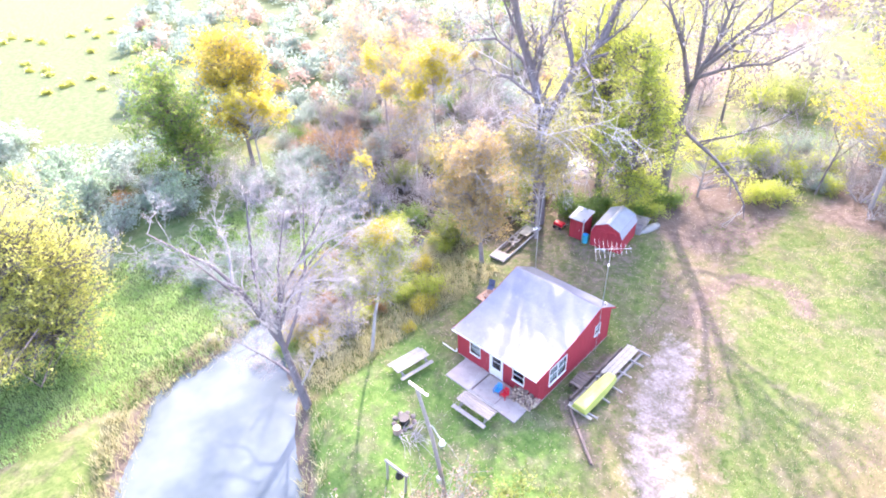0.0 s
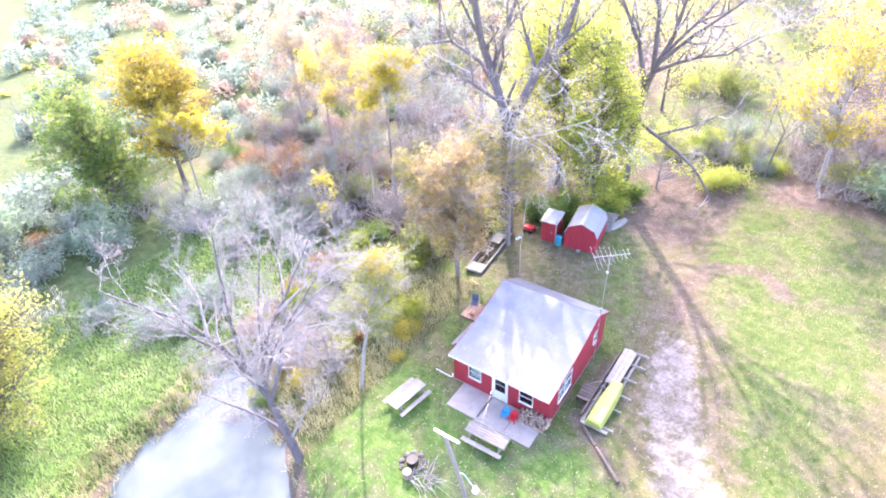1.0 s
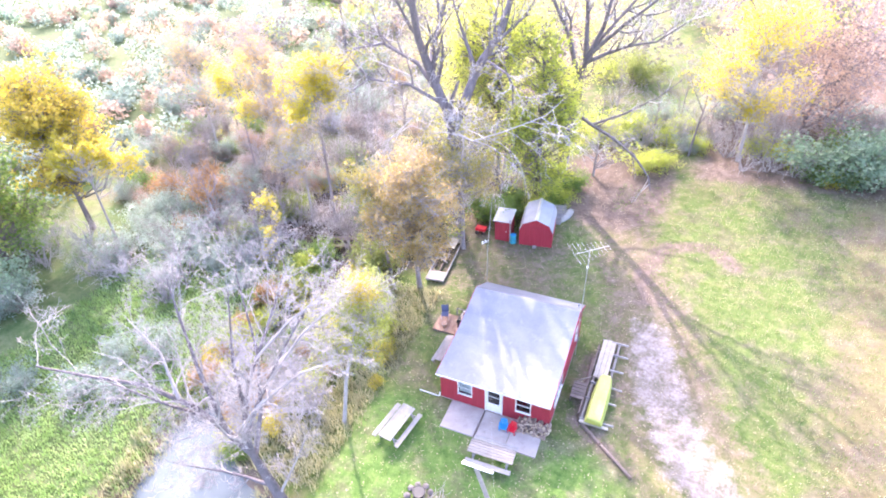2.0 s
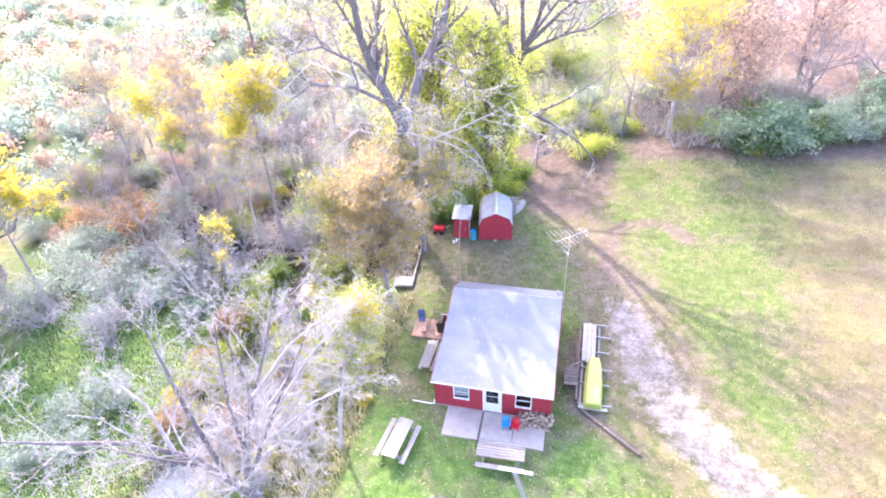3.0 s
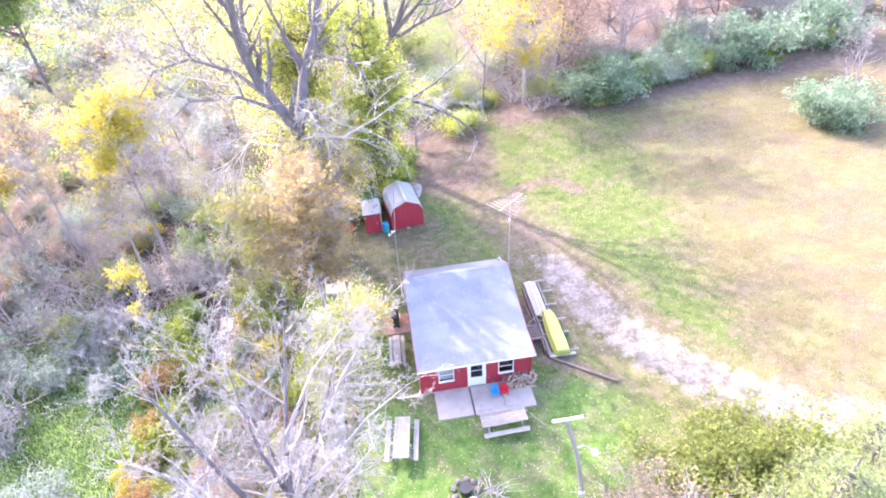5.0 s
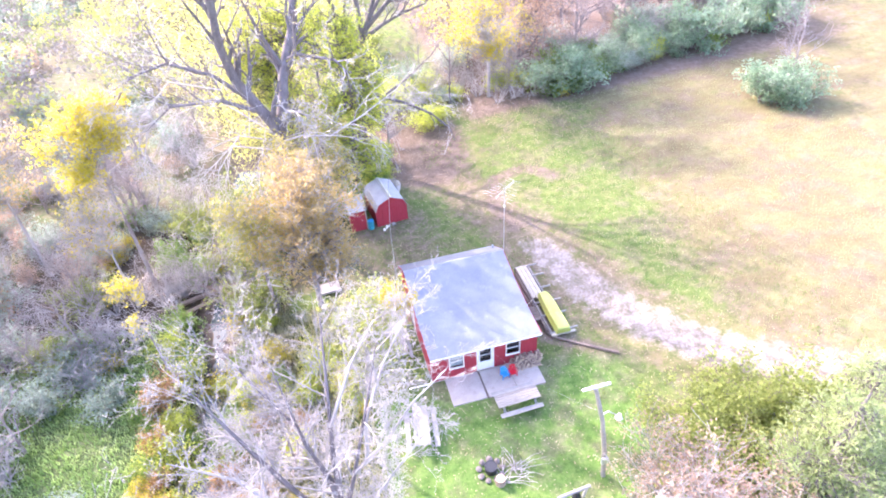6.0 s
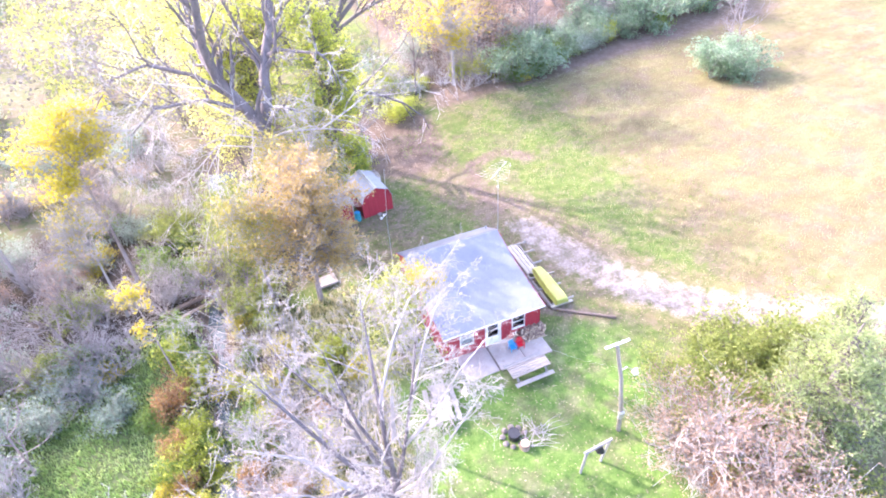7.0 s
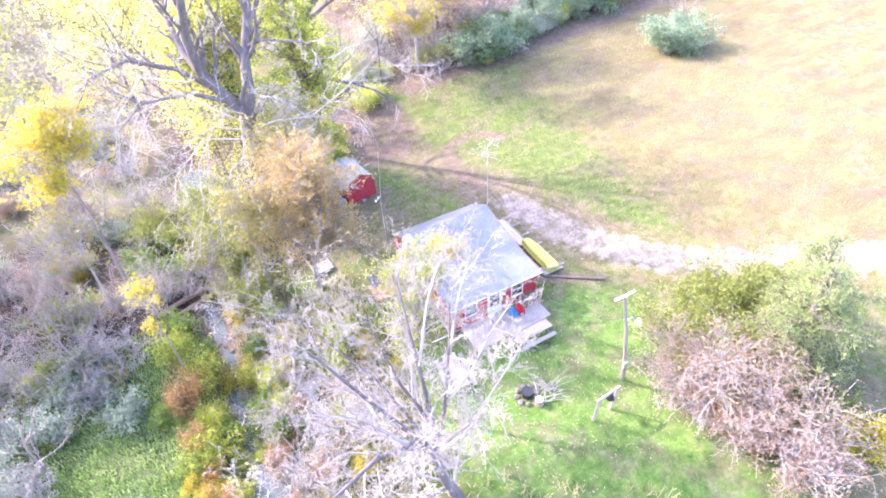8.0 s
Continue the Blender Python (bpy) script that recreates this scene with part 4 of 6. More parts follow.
for k in range(5):
    part("plank", slab((-1.3, -0.8 + 0.3 * k, 1.052 + 0.002 * k), (1.25, -0.62 + 0.3 * k, 1.09), 0.005), OLD_WOOD, pile).matrix_basis = pose(0, 0, 0)

# ---- aerial mast and service mast ----
aerial = thing("tv_aerial", "tall thin mast with a pale many-rod television aerial", "antenna", 6.85, 6.36, 0.0)
part("mast", rod([(0, 0, -0.1), (0.0, 0.0, 4.0), (0.02, -0.02, 8.75)], 0.018, 8), GREY_METAL, aerial)
for z in (1.4, 3.1):
    part("bracket", slab((-0.06, -0.05, z), (0.05, 0.05, z + 0.05), 0.004), GREY_METAL, aerial)
boom_dir = Vector((0.80, 0.55, 0.10)).normalized()
cross_dir = Vector((-0.55, 0.80, 0.0)).normalized()
top = Vector((0.02, -0.02, 8.55))
part("boom", rod([top - boom_dir * 0.95, top + boom_dir * 1.15], 0.012, 6), PALE_METAL, aerial)
for k in range(9):
    c = top + boom_dir * (-0.92 + k * 0.25)
    l = 1.15 - 0.09 * k
    part("element", rod([c - cross_dir * l, c + cross_dir * l], 0.0055, 5), PALE_METAL, aerial)
part("rotor", slab((-0.05, -0.05, 7.25), (0.06, 0.05, 7.4), 0.01), PALE_METAL, aerial, "rotor box below the aerial")

service = thing("service_mast", "thin grey service pole with insulators behind the cabin", "pole", -0.30, 9.05)
part("post", rod([(0, 0, -0.2), (0.03, 0, 5.0), (0.35, -0.05, 9.2)], 0.028, 8, radius_end=0.015), GREY_METAL, service)
part("arm", rod([(-0.35, 0.0, 5.35), (0.10, 0.02, 5.75)], 0.03, 6), PALE_METAL, service)
for x, z in ((-0.33, 5.42), (-0.12, 5.6)):
    part("insulator", rod([(x, 0.0, z), (x, 0.0, z + 0.16)], 0.06, 8, radius_end=0.04), INSULATOR, service)

wire = thing("overhead_wire", "thin slack overhead wire between pole and cabin", "wire", 0, 0, 0)


def slack(a, b, sag, n=14):
    a, b = Vector(a), Vector(b)
    return [a.lerp(b, k / n) - Vector((0, 0, sag * 4 * (k / n) * (1 - k / n))) for k in range(n + 1)]


part("cable", rod(slack((6.3, -8.45, 5.6), (3.3, -0.46, 2.5), 0.5), 0.0028, 4), GREY_METAL, wire)


# ---- growth ----
def rings_mesh(paths):
    """Tapered tubes along many paths, in one mesh. paths: (points, radii, sides)."""
    verts, faces, base = [], [], 0
    for pts, radii, sides in paths:
        pts = np.asarray(pts, float)
        d = np.gradient(pts, axis=0)
        d /= np.linalg.norm(d, axis=1)[:, None] + 1e-9
        ref = np.array([0.0, 0.0, 1.0]) if abs(d[0, 2]) < 0.8 else np.array([1.0, 0.0, 0.0])
        u = np.cross(d, ref)
        u /= np.linalg.norm(u, axis=1)[:, None] + 1e-9
        v = np.cross(d, u)
        a = np.arange(sides) * (2 * np.pi / sides)
        ring = pts[:, None, :] + np.asarray(radii)[:, None, None] * (u[:, None, :] * np.cos(a)[None, :, None] + v[:, None, :] * np.sin(a)[None, :, None])
        n = len(pts)
        verts.append(ring.reshape(-1, 3))
        i = np.arange(n * sides).reshape(n, sides) + base
        j = np.roll(i, -1, axis=1)
        faces.append(np.stack([i[:-1], j[:-1], j[1:], i[1:]], -1).reshape(-1, 4))
        base += n * sides
    return np.concatenate(verts), np.concatenate(faces)


def grow(r, p, d, length, radius, level, spec, paths, tips, points=None):
    """A branch and all that springs from it. spec: kids, ratio, wander, lift, spread, start, each by level."""
    last = len(spec["kids"])
    if points is None:
        n = 2 if level >= last else 3 if level == last - 1 else 5
        pts = [np.array(p, float)]
        d = np.array(d, float)
        for k in range(n):
            d = d + r.normal(0, spec["wander"], 3) + np.array([0, 0, spec["lift"][min(level, len(spec["lift"]) - 1)]])
            d /= np.linalg.norm(d)
            pts.append(pts[-1] + d * length / n)
        pts = np.array(pts)
    else:
        pts = np.array(points, float)
        length = np.linalg.norm(np.diff(pts, axis=0), axis=1).sum()
    end = 0.45 if level == 0 and radius >= 0.3 else 0.16 if level == 0 else 0.3
    radii = np.linspace(radius, max(radius * end, spec.get("thin", 0.008)), len(pts))
    paths.append((pts, radii, 8 if radius > 0.15 else 5 if radius > 0.04 else 3))
    if level >= last:
        tips.extend(pts[1:])
        return
    kids = spec["kids"][level]
    for k in range(max(1, int(round(kids * r.uniform(0.8, 1.2))))):
        f = spec["start"] + (1 - spec["start"]) * (k + r.uniform(0, 1)) / kids
        f = min(f, 0.999) * (len(pts) - 1)
        i = int(f)
        at = pts[i] + (pts[i + 1] - pts[i]) * (f - i)
        along = pts[i + 1] - pts[i]
        along /= np.linalg.norm(along)
        side = np.cross(along, r.normal(0, 1, 3))
        side /= np.linalg.norm(side) + 1e-9
        a = math.radians(r.uniform(*spec["spread"]))
        grow(r, at, along * math.cos(a) + side * math.sin(a), length * spec["ratio"] * r.uniform(0.65, 1.15), radii[i] * spec.get("slim", 0.55), level + 1, spec, paths, tips)


def leaf_quads(r, points, per_point, scatter, size, flat=0.5, slim=0.62):
    """Many small leaves round points: each a lozenge bent nowhere, turned at random."""
    pts = np.repeat(np.asarray(points, float), per_point, axis=0)
    n = len(pts)
    c = pts + r.normal(0, 1, (n, 3)) * np.array(scatter)
    normal = r.normal(0, 1, (n, 3)) + np.array([0, 0, flat * 2])
    normal /= np.linalg.norm(normal, axis=1)[:, None]
    u = np.cross(normal, r.normal(0, 1, (n, 3)))
    u /= np.linalg.norm(u, axis=1)[:, None] + 1e-9
    v = np.cross(normal, u)
    s = (size * r.uniform(0.6, 1.35, n))[:, None]
    u, v = u * s, v * s * slim
    verts = np.stack([c - u, c - v, c + u, c + v], 1).reshape(-1, 3)
    return verts, np.arange(4 * n).reshape(n, 4)


def plant(name, label, category, wood, leaf, paths, leaves=None, x=0.0, y=0.0, z=None, group="", turn=0.0, twigs=None, pale=None, stout=0.05):
    t = thing(name, label, category, x, y, z, turn, group)
    thick = [q for q in paths if q[1][0] > stout]
    thin = [q for q in paths if q[1][0] <= stout]
    for kind, some in (("trunk", thick), ("branchwork", thin)):
        if some:
            v, f = rings_mesh(some)
            ob = link_mesh(kind, v, f, twigs if twigs and kind == "branchwork" else wood, t, True)
            if kind == "branchwork":
                ob["kind"] = "stuff"
    if pale:
        v, f = rings_mesh(pale)
        ob = link_mesh("limb", v, f, BLEACHED_BARK, t, True)
        tagged(ob, "bleached drooping limbs with tangled twigs", kind="stuff")
    if leaves is not None:
        link_mesh("crown", leaves[0], leaves[1], leaf, t)
    return t


def make_tree(seed, height, radius, spec, wood, leaf, per_tip, scatter, size, name, label, group=""):
    r = np.random.default_rng(seed)
    paths, tips = [], []
    trunk = [(0, 0, -0.3), (0, 0, height * 0.2), (0, 0, height * 0.5), (0, 0, height * 0.85)]
    grow(r, None, None, 0, radius, 0, spec, paths, tips, points=trunk)
    leaves = leaf_quads(r, tips, per_tip, scatter, size) if per_tip else None
    return plant(name, label, "tree", wood, leaf, paths, leaves, 0, 0, 0, group)


def make_shrub(seed, height, width, stems, spec, wood, leaf, per_tip, scatter, size, name, label, group, category="shrub"):
    r = np.random.default_rng(seed)
    paths, tips = [], []
    for k in range(stems):
        a = 2 * math.pi * k / stems + r.uniform(-0.4, 0.4)
        out = r.uniform(0.25, 1.0) * width
        d = np.array([math.cos(a) * out, math.sin(a) * out, height * r.uniform(0.6, 1.0)])
        l = np.linalg.norm(d)
        grow(r, (0.12 * math.cos(a), 0.12 * math.sin(a), -0.15), d / l, l * 0.72, 0.05 + 0.012 * height / 3, 0, spec, paths, tips)
    leaves = leaf_quads(r, tips, per_tip, scatter, size) if per_tip else None
    return plant(name, label, category, wood, leaf, paths, leaves, 0, 0, 0, group)


LEAFY = dict(kids=[11, 6, 5], ratio=0.48, wander=0.16, lift=[0.0, 0.06, 0.03, 0.0], spread=(35, 75), start=0.22)
BUSHY = dict(kids=[4, 4], ratio=0.55, wander=0.18, lift=[0.05, 0.05, 0.0], spread=(25, 65), start=0.2)
TWIGGY = dict(kids=[4, 3, 2], ratio=0.62, wander=0.2, lift=[0.03, 0.04, 0.0], spread=(20, 60), start=0.15, thin=0.015, slim=0.6)
SPRAWL = dict(kids=[6, 4, 3], ratio=0.52, wander=0.2, lift=[0.02, 0.0, -0.02], spread=(25, 70), start=0.15, thin=0.009, slim=0.5)
BARE = dict(kids=[6, 6, 5, 3], ratio=0.5, wander=0.17, lift=[0.0, 0.08, 0.06, 0.03], spread=(22, 62), start=0.25, thin=0.012, slim=0.6)


def place(proto, spots, r, lo=0.8, hi=1.25):
    """The first of spots for the thing itself, the others for copies of it."""
    for k, (x, y, *s) in enumerate(spots):
        size = s[0] if s else r.uniform(lo, hi)
        m = pose(x, y, ground_z(x, y) - 0.05, r.uniform(-4, 4), r.uniform(-4, 4), r.uniform(0, 360)) @ Matrix.Diagonal((size * r.uniform(0.9, 1.12), size * r.uniform(0.9, 1.12), size * r.uniform(0.88, 1.1), 1))
        if k == 0:
            proto.matrix_basis = m
        else:
            copy_thing(proto, m)


def crown_tree(name, label, seed, trunk, radius, blobs, wood, leaf, per, size, clump=0.6, group="", slim=0.62, twigs=4, bare=0.0, rise=0.7, flat=0.5):
    """A leafy tree: a trunk along points of the world, a limb to every clump of leaves, twigs in the clump.
    blobs: the crown's bulges (x, y, z, rx, ry, rz, clumps); bare: the share of clumps that have lost their leaves."""
    r = np.random.default_rng(seed)
    base = np.array(trunk[0], float)
    stem = np.array(trunk, float) - base
    stem[0, 2] -= 0.3
    steps = np.linspace(0, 1, 13)
    at = np.linspace(0, 1, len(stem))
    line = np.stack([np.interp(steps, at, stem[:, k]) for k in range(3)], -1)
    wide = radius * np.interp(steps, [0, 0.08, 1.0], [1.25, 1.0, 0.2])
    paths = [(line, wide, 9)]
    centres = []
    for x, y, z, rx, ry, rz, n in blobs:
        boughs = max(4, n // 7)
        d = r.normal(0, 1, (boughs, 3))
        d /= np.linalg.norm(d, axis=1)[:, None]
        d[:, 2] = np.where(d[:, 2] < -0.5, -d[:, 2], d[:, 2])
        d *= r.uniform(0.3, 1.12, (boughs, 1))
        d = d[r.integers(0, boughs, n)] + np.clip(r.normal(0, 0.17, (n, 3)), -0.4, 0.4)
        centres.append(np.array([x, y, z]) - base + d * np.array([rx, ry, rz]) * 1.08)
    centres = np.concatenate(centres)
    tips = []
    for c in centres:
        off = np.linalg.norm(c[:2] - line[:, :2], axis=1)
        k = int(np.argmin(np.abs(line[:, 2] - (c[2] - rise * off)) + 0.3 * off))
        k = max(k, 2)
        a = line[k]
        mid = a + (c - a) * 0.5 + r.normal(0, 0.12, 3) * np.linalg.norm(c - a) + np.array([0, 0, 0.06 * np.linalg.norm(c - a)])
        l = np.linalg.norm(c - a)
        t = min(wide[k] * 0.5, 0.012 + 0.012 * l)
        paths.append((np.array([a, (a + mid) / 2 + r.normal(0, 0.05, 3) * l, mid, c]), np.linspace(t, 0.014, 4), 5 if t > 0.04 else 3))
        leafy = r.uniform() >= bare
        for _ in range(twigs if leafy else twigs + 4):
            e = r.normal(0, 1, 3)
            e = e / np.linalg.norm(e) * clump * r.uniform(0.6, 1.9) + (c - a) / (l + 1e-6) * clump * 0.5
            s = mid + (c - mid) * r.uniform(0.3, 1.0)
            paths.append((np.array([s, s + e * 0.55 + r.normal(0, 0.08, 3), s + e]), np.array([0.016, 0.012, 0.007]), 3))
            if leafy:
                tips += [s + e * 0.7, s + e]
    leaves = leaf_quads(r, np.array(tips), max(2, round(per * 0.58)), (clump * 0.3, clump * 0.3, clump * 0.26), size, flat, slim) if tips else None
    return plant(name, label, "tree", wood, leaf, paths, leaves, base[0], base[1], base[2], group, twigs=PALE_BARK if wood in (PALE_BARK, PURPLE_BARK) else None)


def upon(x, y, *rest):
    """Points of a stem over the ground at x, y: (dx, dy, height)."""
    z = ground_z(x, y)
    return [(x, y, z)] + [(x + a, y + b, z + c) for a, b, c in rest]


pick = random.Random(11)

# near bare tree at the pond
r = np.random.default_rng(5)
paths, tips = [], []
limbs = [([(-4.70, -9.4, -1.4), (-5.05, -9.4, 0.2), (-5.45, -9.42, 1.8), (-5.75, -9.48, 3.6), (-5.85, -9.5, 4.8)], 0.34),
         ([(-5.8, -9.5, 4.0), (-6.25, -10.1, 6.4), (-6.95, -10.5, 8.1), (-8.7, -11.0, 9.3), (-10.4, -12.2, 10.5), (-11.6, -13.0, 11.4)], 0.19),
         ([(-5.8, -9.5, 4.4), (-5.7, -9.5, 5.8), (-5.6, -8.6, 8.0), (-5.3, -6.9, 10.0), (-5.0, -5.2, 12.2)], 0.18),
         ([(-5.8, -9.3, 3.6), (-6.1, -8.0, 5.2), (-7.0, -6.3, 7.4), (-8.4, -5.0, 9.4), (-9.2, -4.2, 10.8)], 0.13),
         ([(-5.3, -9.4, 1.2), (-6.7, -9.7, 1.7), (-8.1, -9.8, 1.5), (-9.6, -10.3, 1.8), (-10.6, -10.9, 2.6)], 0.11),
         ([(-5.4, -9.4, 1.6), (-6.6, -9.0, 2.8), (-8.4, -8.5, 3.6), (-10.0, -8.0, 4.4)], 0.08),
         ([(-6.2, -10.0, 6.2), (-7.6, -9.2, 8.8), (-8.9, -8.2, 11.2), (-9.6, -7.6, 12.4)], 0.13),
         ([(-5.7, -9.5, 5.2), (-4.9, -9.0, 7.4), (-3.9, -7.8, 9.8), (-3.1, -6.6, 11.6)], 0.12),
         ([(-5.65, -9.2, 6.4), (-6.5, -8.2, 8.8), (-7.0, -6.8, 11.8)], 0.12),
         ([(-6.6, -10.4, 7.4), (-7.1, -11.6, 9.6), (-8.0, -12.6, 11.6)], 0.11),
         ([(-5.8, -9.6, 5.0), (-5.1, -10.8, 7.4), (-4.4, -11.5, 9.8)], 0.10),
         ([(-5.1, -9.4, 0.6), (-4.5, -8.9, 2.0), (-3.9, -8.5, 3.4), (-3.4, -8.2, 4.8)], 0.09),
         ([(-7.4, -10.7, 8.6), (-8.6, -9.9, 10.2), (-10.4, -9.6, 11.6)], 0.10),
         ([(-5.45, -7.9, 9.0), (-4.2, -6.4, 10.6), (-3.0, -5.2, 11.4), (-1.6, -4.4, 11.2)], 0.08),
         ([(-5.0, -9.0, 7.2), (-3.6, -9.1, 8.8), (-2.2, -8.6, 10.2), (-0.8, -8.2, 11.0)], 0.10),
         ([(-5.7, -9.6, 5.4), (-4.4, -10.6, 7.8), (-3.2, -10.6, 9.6), (-2.0, -10.4, 11.0)], 0.09),
         ([(-4.4, -8.4, 8.6), (-3.0, -7.0, 10.8), (-1.6, -5.8, 12.2)], 0.08)]
for k, (pts, rad) in enumerate(limbs):
    pts = [(x + 4.7, y + 9.4, z + 1.2) for x, y, z in pts]
    grow(r, None, None, 0, rad, 0, dict(BARE, kids=[12, 8, 5, 3] if k else [1, 3, 3, 3], ratio=0.37, lift=[0.0, 0.03, 0.02, 0.0], spread=(25, 70), slim=0.36, thin=0.0095, start=0.18), paths, tips, points=pts)
tips = np.array(tips)
some = tips[(np.linalg.norm(tips - np.array([3.0, 5.4, 12.2]), axis=1) < 1.0)]
leaves = leaf_quads(r, some, 2, (0.14, 0.14, 0.12), 0.05) if len(some) else None
plant("bare_tree", "large nearly leafless grey tree leaning over the pond", "tree", BARK, LEAF_GOLD, paths, leaves, -4.7, -9.4, -1.2, twigs=PALE_BARK, stout=0.105)

# great twin-stemmed tree behind the cabin
r = np.random.default_rng(8)
paths, tips = [], []
BX, BY = -6.2, 17.6
limbs = [([(-6.2, 17.6, -0.3), (-6.2, 17.5, 4.0), (-6.3, 17.5, 8.0), (-6.4, 17.6, 11.2)], 0.68),
         ([(-6.3, 17.6, 9.6), (-5.5, 18.5, 11.8), (-5.2, 19.3, 13.1), (-4.7, 19.8, 14.4), (-3.6, 21.4, 16.4), (-2.9, 22.4, 20.0), (-2.6, 23.0, 25.0)], 0.44),
         ([(-4.7, 19.7, 14.3), (-3.8, 18.9, 14.8), (-1.5, 16.4, 14.9), (-0.95, 15.9, 14.3), (-0.8, 15.6, 12.8)], 0.16),
         ([(-6.4, 17.6, 10.4), (-7.4, 18.0, 12.2), (-8.3, 18.2, 14.0), (-8.5, 17.0, 16.6), (-8.1, 15.6, 19.4), (-8.3, 14.6, 24.0)], 0.42),
         ([(-8.2, 18.1, 13.6), (-8.8, 20.0, 14.8), (-9.0, 22.5, 17.0), (-8.2, 24.0, 21.0)], 0.3),
         ([(-7.6, 18.0, 12.4), (-9.6, 18.8, 14.2), (-12.2, 18.4, 15.6), (-14.6, 17.8, 15.2), (-16.0, 17.6, 13.6)], 0.19),
         ([(-7.2, 17.8, 11.6), (-9.4, 16.8, 13.2), (-12.4, 16.0, 13.6), (-14.2, 15.6, 12.4)], 0.17),
         ([(-4.1, 20.6, 15.4), (-2.0, 21.6, 17.4), (-0.4, 22.2, 20.0)], 0.16),
         ([(-6.2, 17.4, 9.8), (-5.2, 16.0, 11.9), (-4.6, 15.4, 12.1), (-3.4, 15.0, 11.6)], 0.17)]
for k, (pts, rad) in enumerate(limbs):
    pts = [(x - BX, y - BY, z) for x, y, z in pts]
    grow(r, None, None, 0, rad, 0, dict(BARE, kids=[10, 6, 5, 3] if k else [1, 2, 3, 3], ratio=0.3 if rad > 0.25 else 0.38, thin=0.014, slim=0.5), paths, tips, points=pts)
pale, ends = [], []
limbs = [([(0.1, -0.2, 9.3), (1.5, -2.6, 10.6), (3.4, -4.6, 11.2), (5.6, -4.6, 12.2), (8.2, -4.0, 13.4), (9.6, -4.2, 15.0)], 0.09),
         ([(0.2, -0.3, 10.2), (1.0, -1.8, 12.2), (1.8, -3.2, 12.5)], 0.12),
         ([(0.0, -0.3, 9.8), (-0.8, -2.2, 11.2), (-1.4, -4.0, 9.8), (-1.6, -4.8, 7.2)], 0.05),
         ([(0.1, -0.3, 9.0), (0.4, -2.4, 10.0), (0.3, -4.2, 8.6), (0.2, -4.8, 6.4)], 0.05),
         ([(0.4, -0.3, 9.6), (2.0, -1.4, 10.4), (3.4, -2.2, 9.0), (4.0, -2.6, 6.6)], 0.05),
         ([(-0.2, -0.3, 9.4), (-2.6, -1.8, 11.0), (-4.4, -3.0, 9.2), (-5.2, -3.6, 6.0)], 0.06),
         ([(-0.4, -0.1, 8.6), (-3.4, -0.6, 9.8), (-6.0, -1.2, 8.0), (-7.2, -1.6, 5.0)], 0.06),
         ([(-0.4, 0.2, 9.8), (-3.8, 1.4, 12.6), (-7.4, 2.2, 11.4), (-9.4, 2.6, 8.6)], 0.06),
         ([(-0.2, -0.2, 8.0), (-2.4, -2.4, 8.0), (-4.2, -4.4, 6.2), (-5.0, -5.2, 3.6)], 0.05),
         ([(-3.0, -1.0, 14.0), (-5.6, -2.2, 15.4), (-7.8, -3.2, 13.6), (-8.8, -3.6, 10.8)], 0.05)]
for pts, rad in limbs:
    grow(r, None, None, 0, rad, 0, dict(BARE, kids=[13, 6, 4], ratio=0.36, lift=[0.0, -0.05, -0.12, -0.1], spread=(30, 80), thin=0.013, slim=0.6), pale, ends, points=pts)
leaves = leaf_quads(r, np.array(tips)[::9], 2, (0.25, 0.25, 0.2), 0.08)
plant("cottonwood_tree", "huge grey twin-stemmed tree with few yellow leaves", "tree", BARK, LEAF_OLIVE, paths, leaves, BX, BY, twigs=BLEACHED_BARK, pale=pale)

r = np.random.default_rng(9)
paths, tips = [], []
BX, BY = 0.5, 28.6
limbs = [([(0.5, 28.6, -0.3), (0.5, 28.6, 4.0), (0.7, 28.6, 8.0), (1.2, 28.2, 10.8), (1.9, 27.4, 12.4)], 0.56),
         ([(1.1, 28.2, 10.6), (0.2, 27.8, 14.0), (-1.6, 27.6, 17.4), (-2.6, 27.2, 21.5)], 0.26),
         ([(1.8, 27.4, 12.0), (1.6, 27.4, 15.5), (1.2, 27.6, 19.0), (0.8, 27.6, 23.5)], 0.24),
         ([(1.9, 27.3, 12.4), (3.0, 27.0, 15.2), (3.6, 26.8, 18.6), (4.4, 26.4, 23.0)], 0.24),
         ([(1.9, 27.3, 12.2), (3.6, 27.0, 13.2), (5.2, 26.9, 13.9), (7.2, 26.8, 14.4), (9.4, 26.8, 16.2)], 0.2),
         ([(2.2, 27.2, 13.0), (4.6, 26.2, 15.6), (7.2, 25.6, 18.0), (9.4, 25.2, 20.4)], 0.2),
         ([(2.4, 27.2, 13.6), (5.0, 28.0, 17.0), (7.0, 28.4, 20.5)], 0.17),
         ([(0.6, 28.6, 7.6), (2.6, 28.0, 6.6), (5.0, 27.2, 5.8), (7.0, 26.4, 4.8), (8.5, 25.7, 3.4), (8.9, 25.4, 2.2)], 0.2),
         ([(2.8, 27.9, 6.5), (5.4, 28.6, 7.6), (8.0, 29.2, 9.2), (9.8, 29.6, 11.0)], 0.13),
         ([(0.7, 28.6, 8.6), (-2.2, 27.6, 11.5), (-4.2, 27.0, 14.5)], 0.18)]
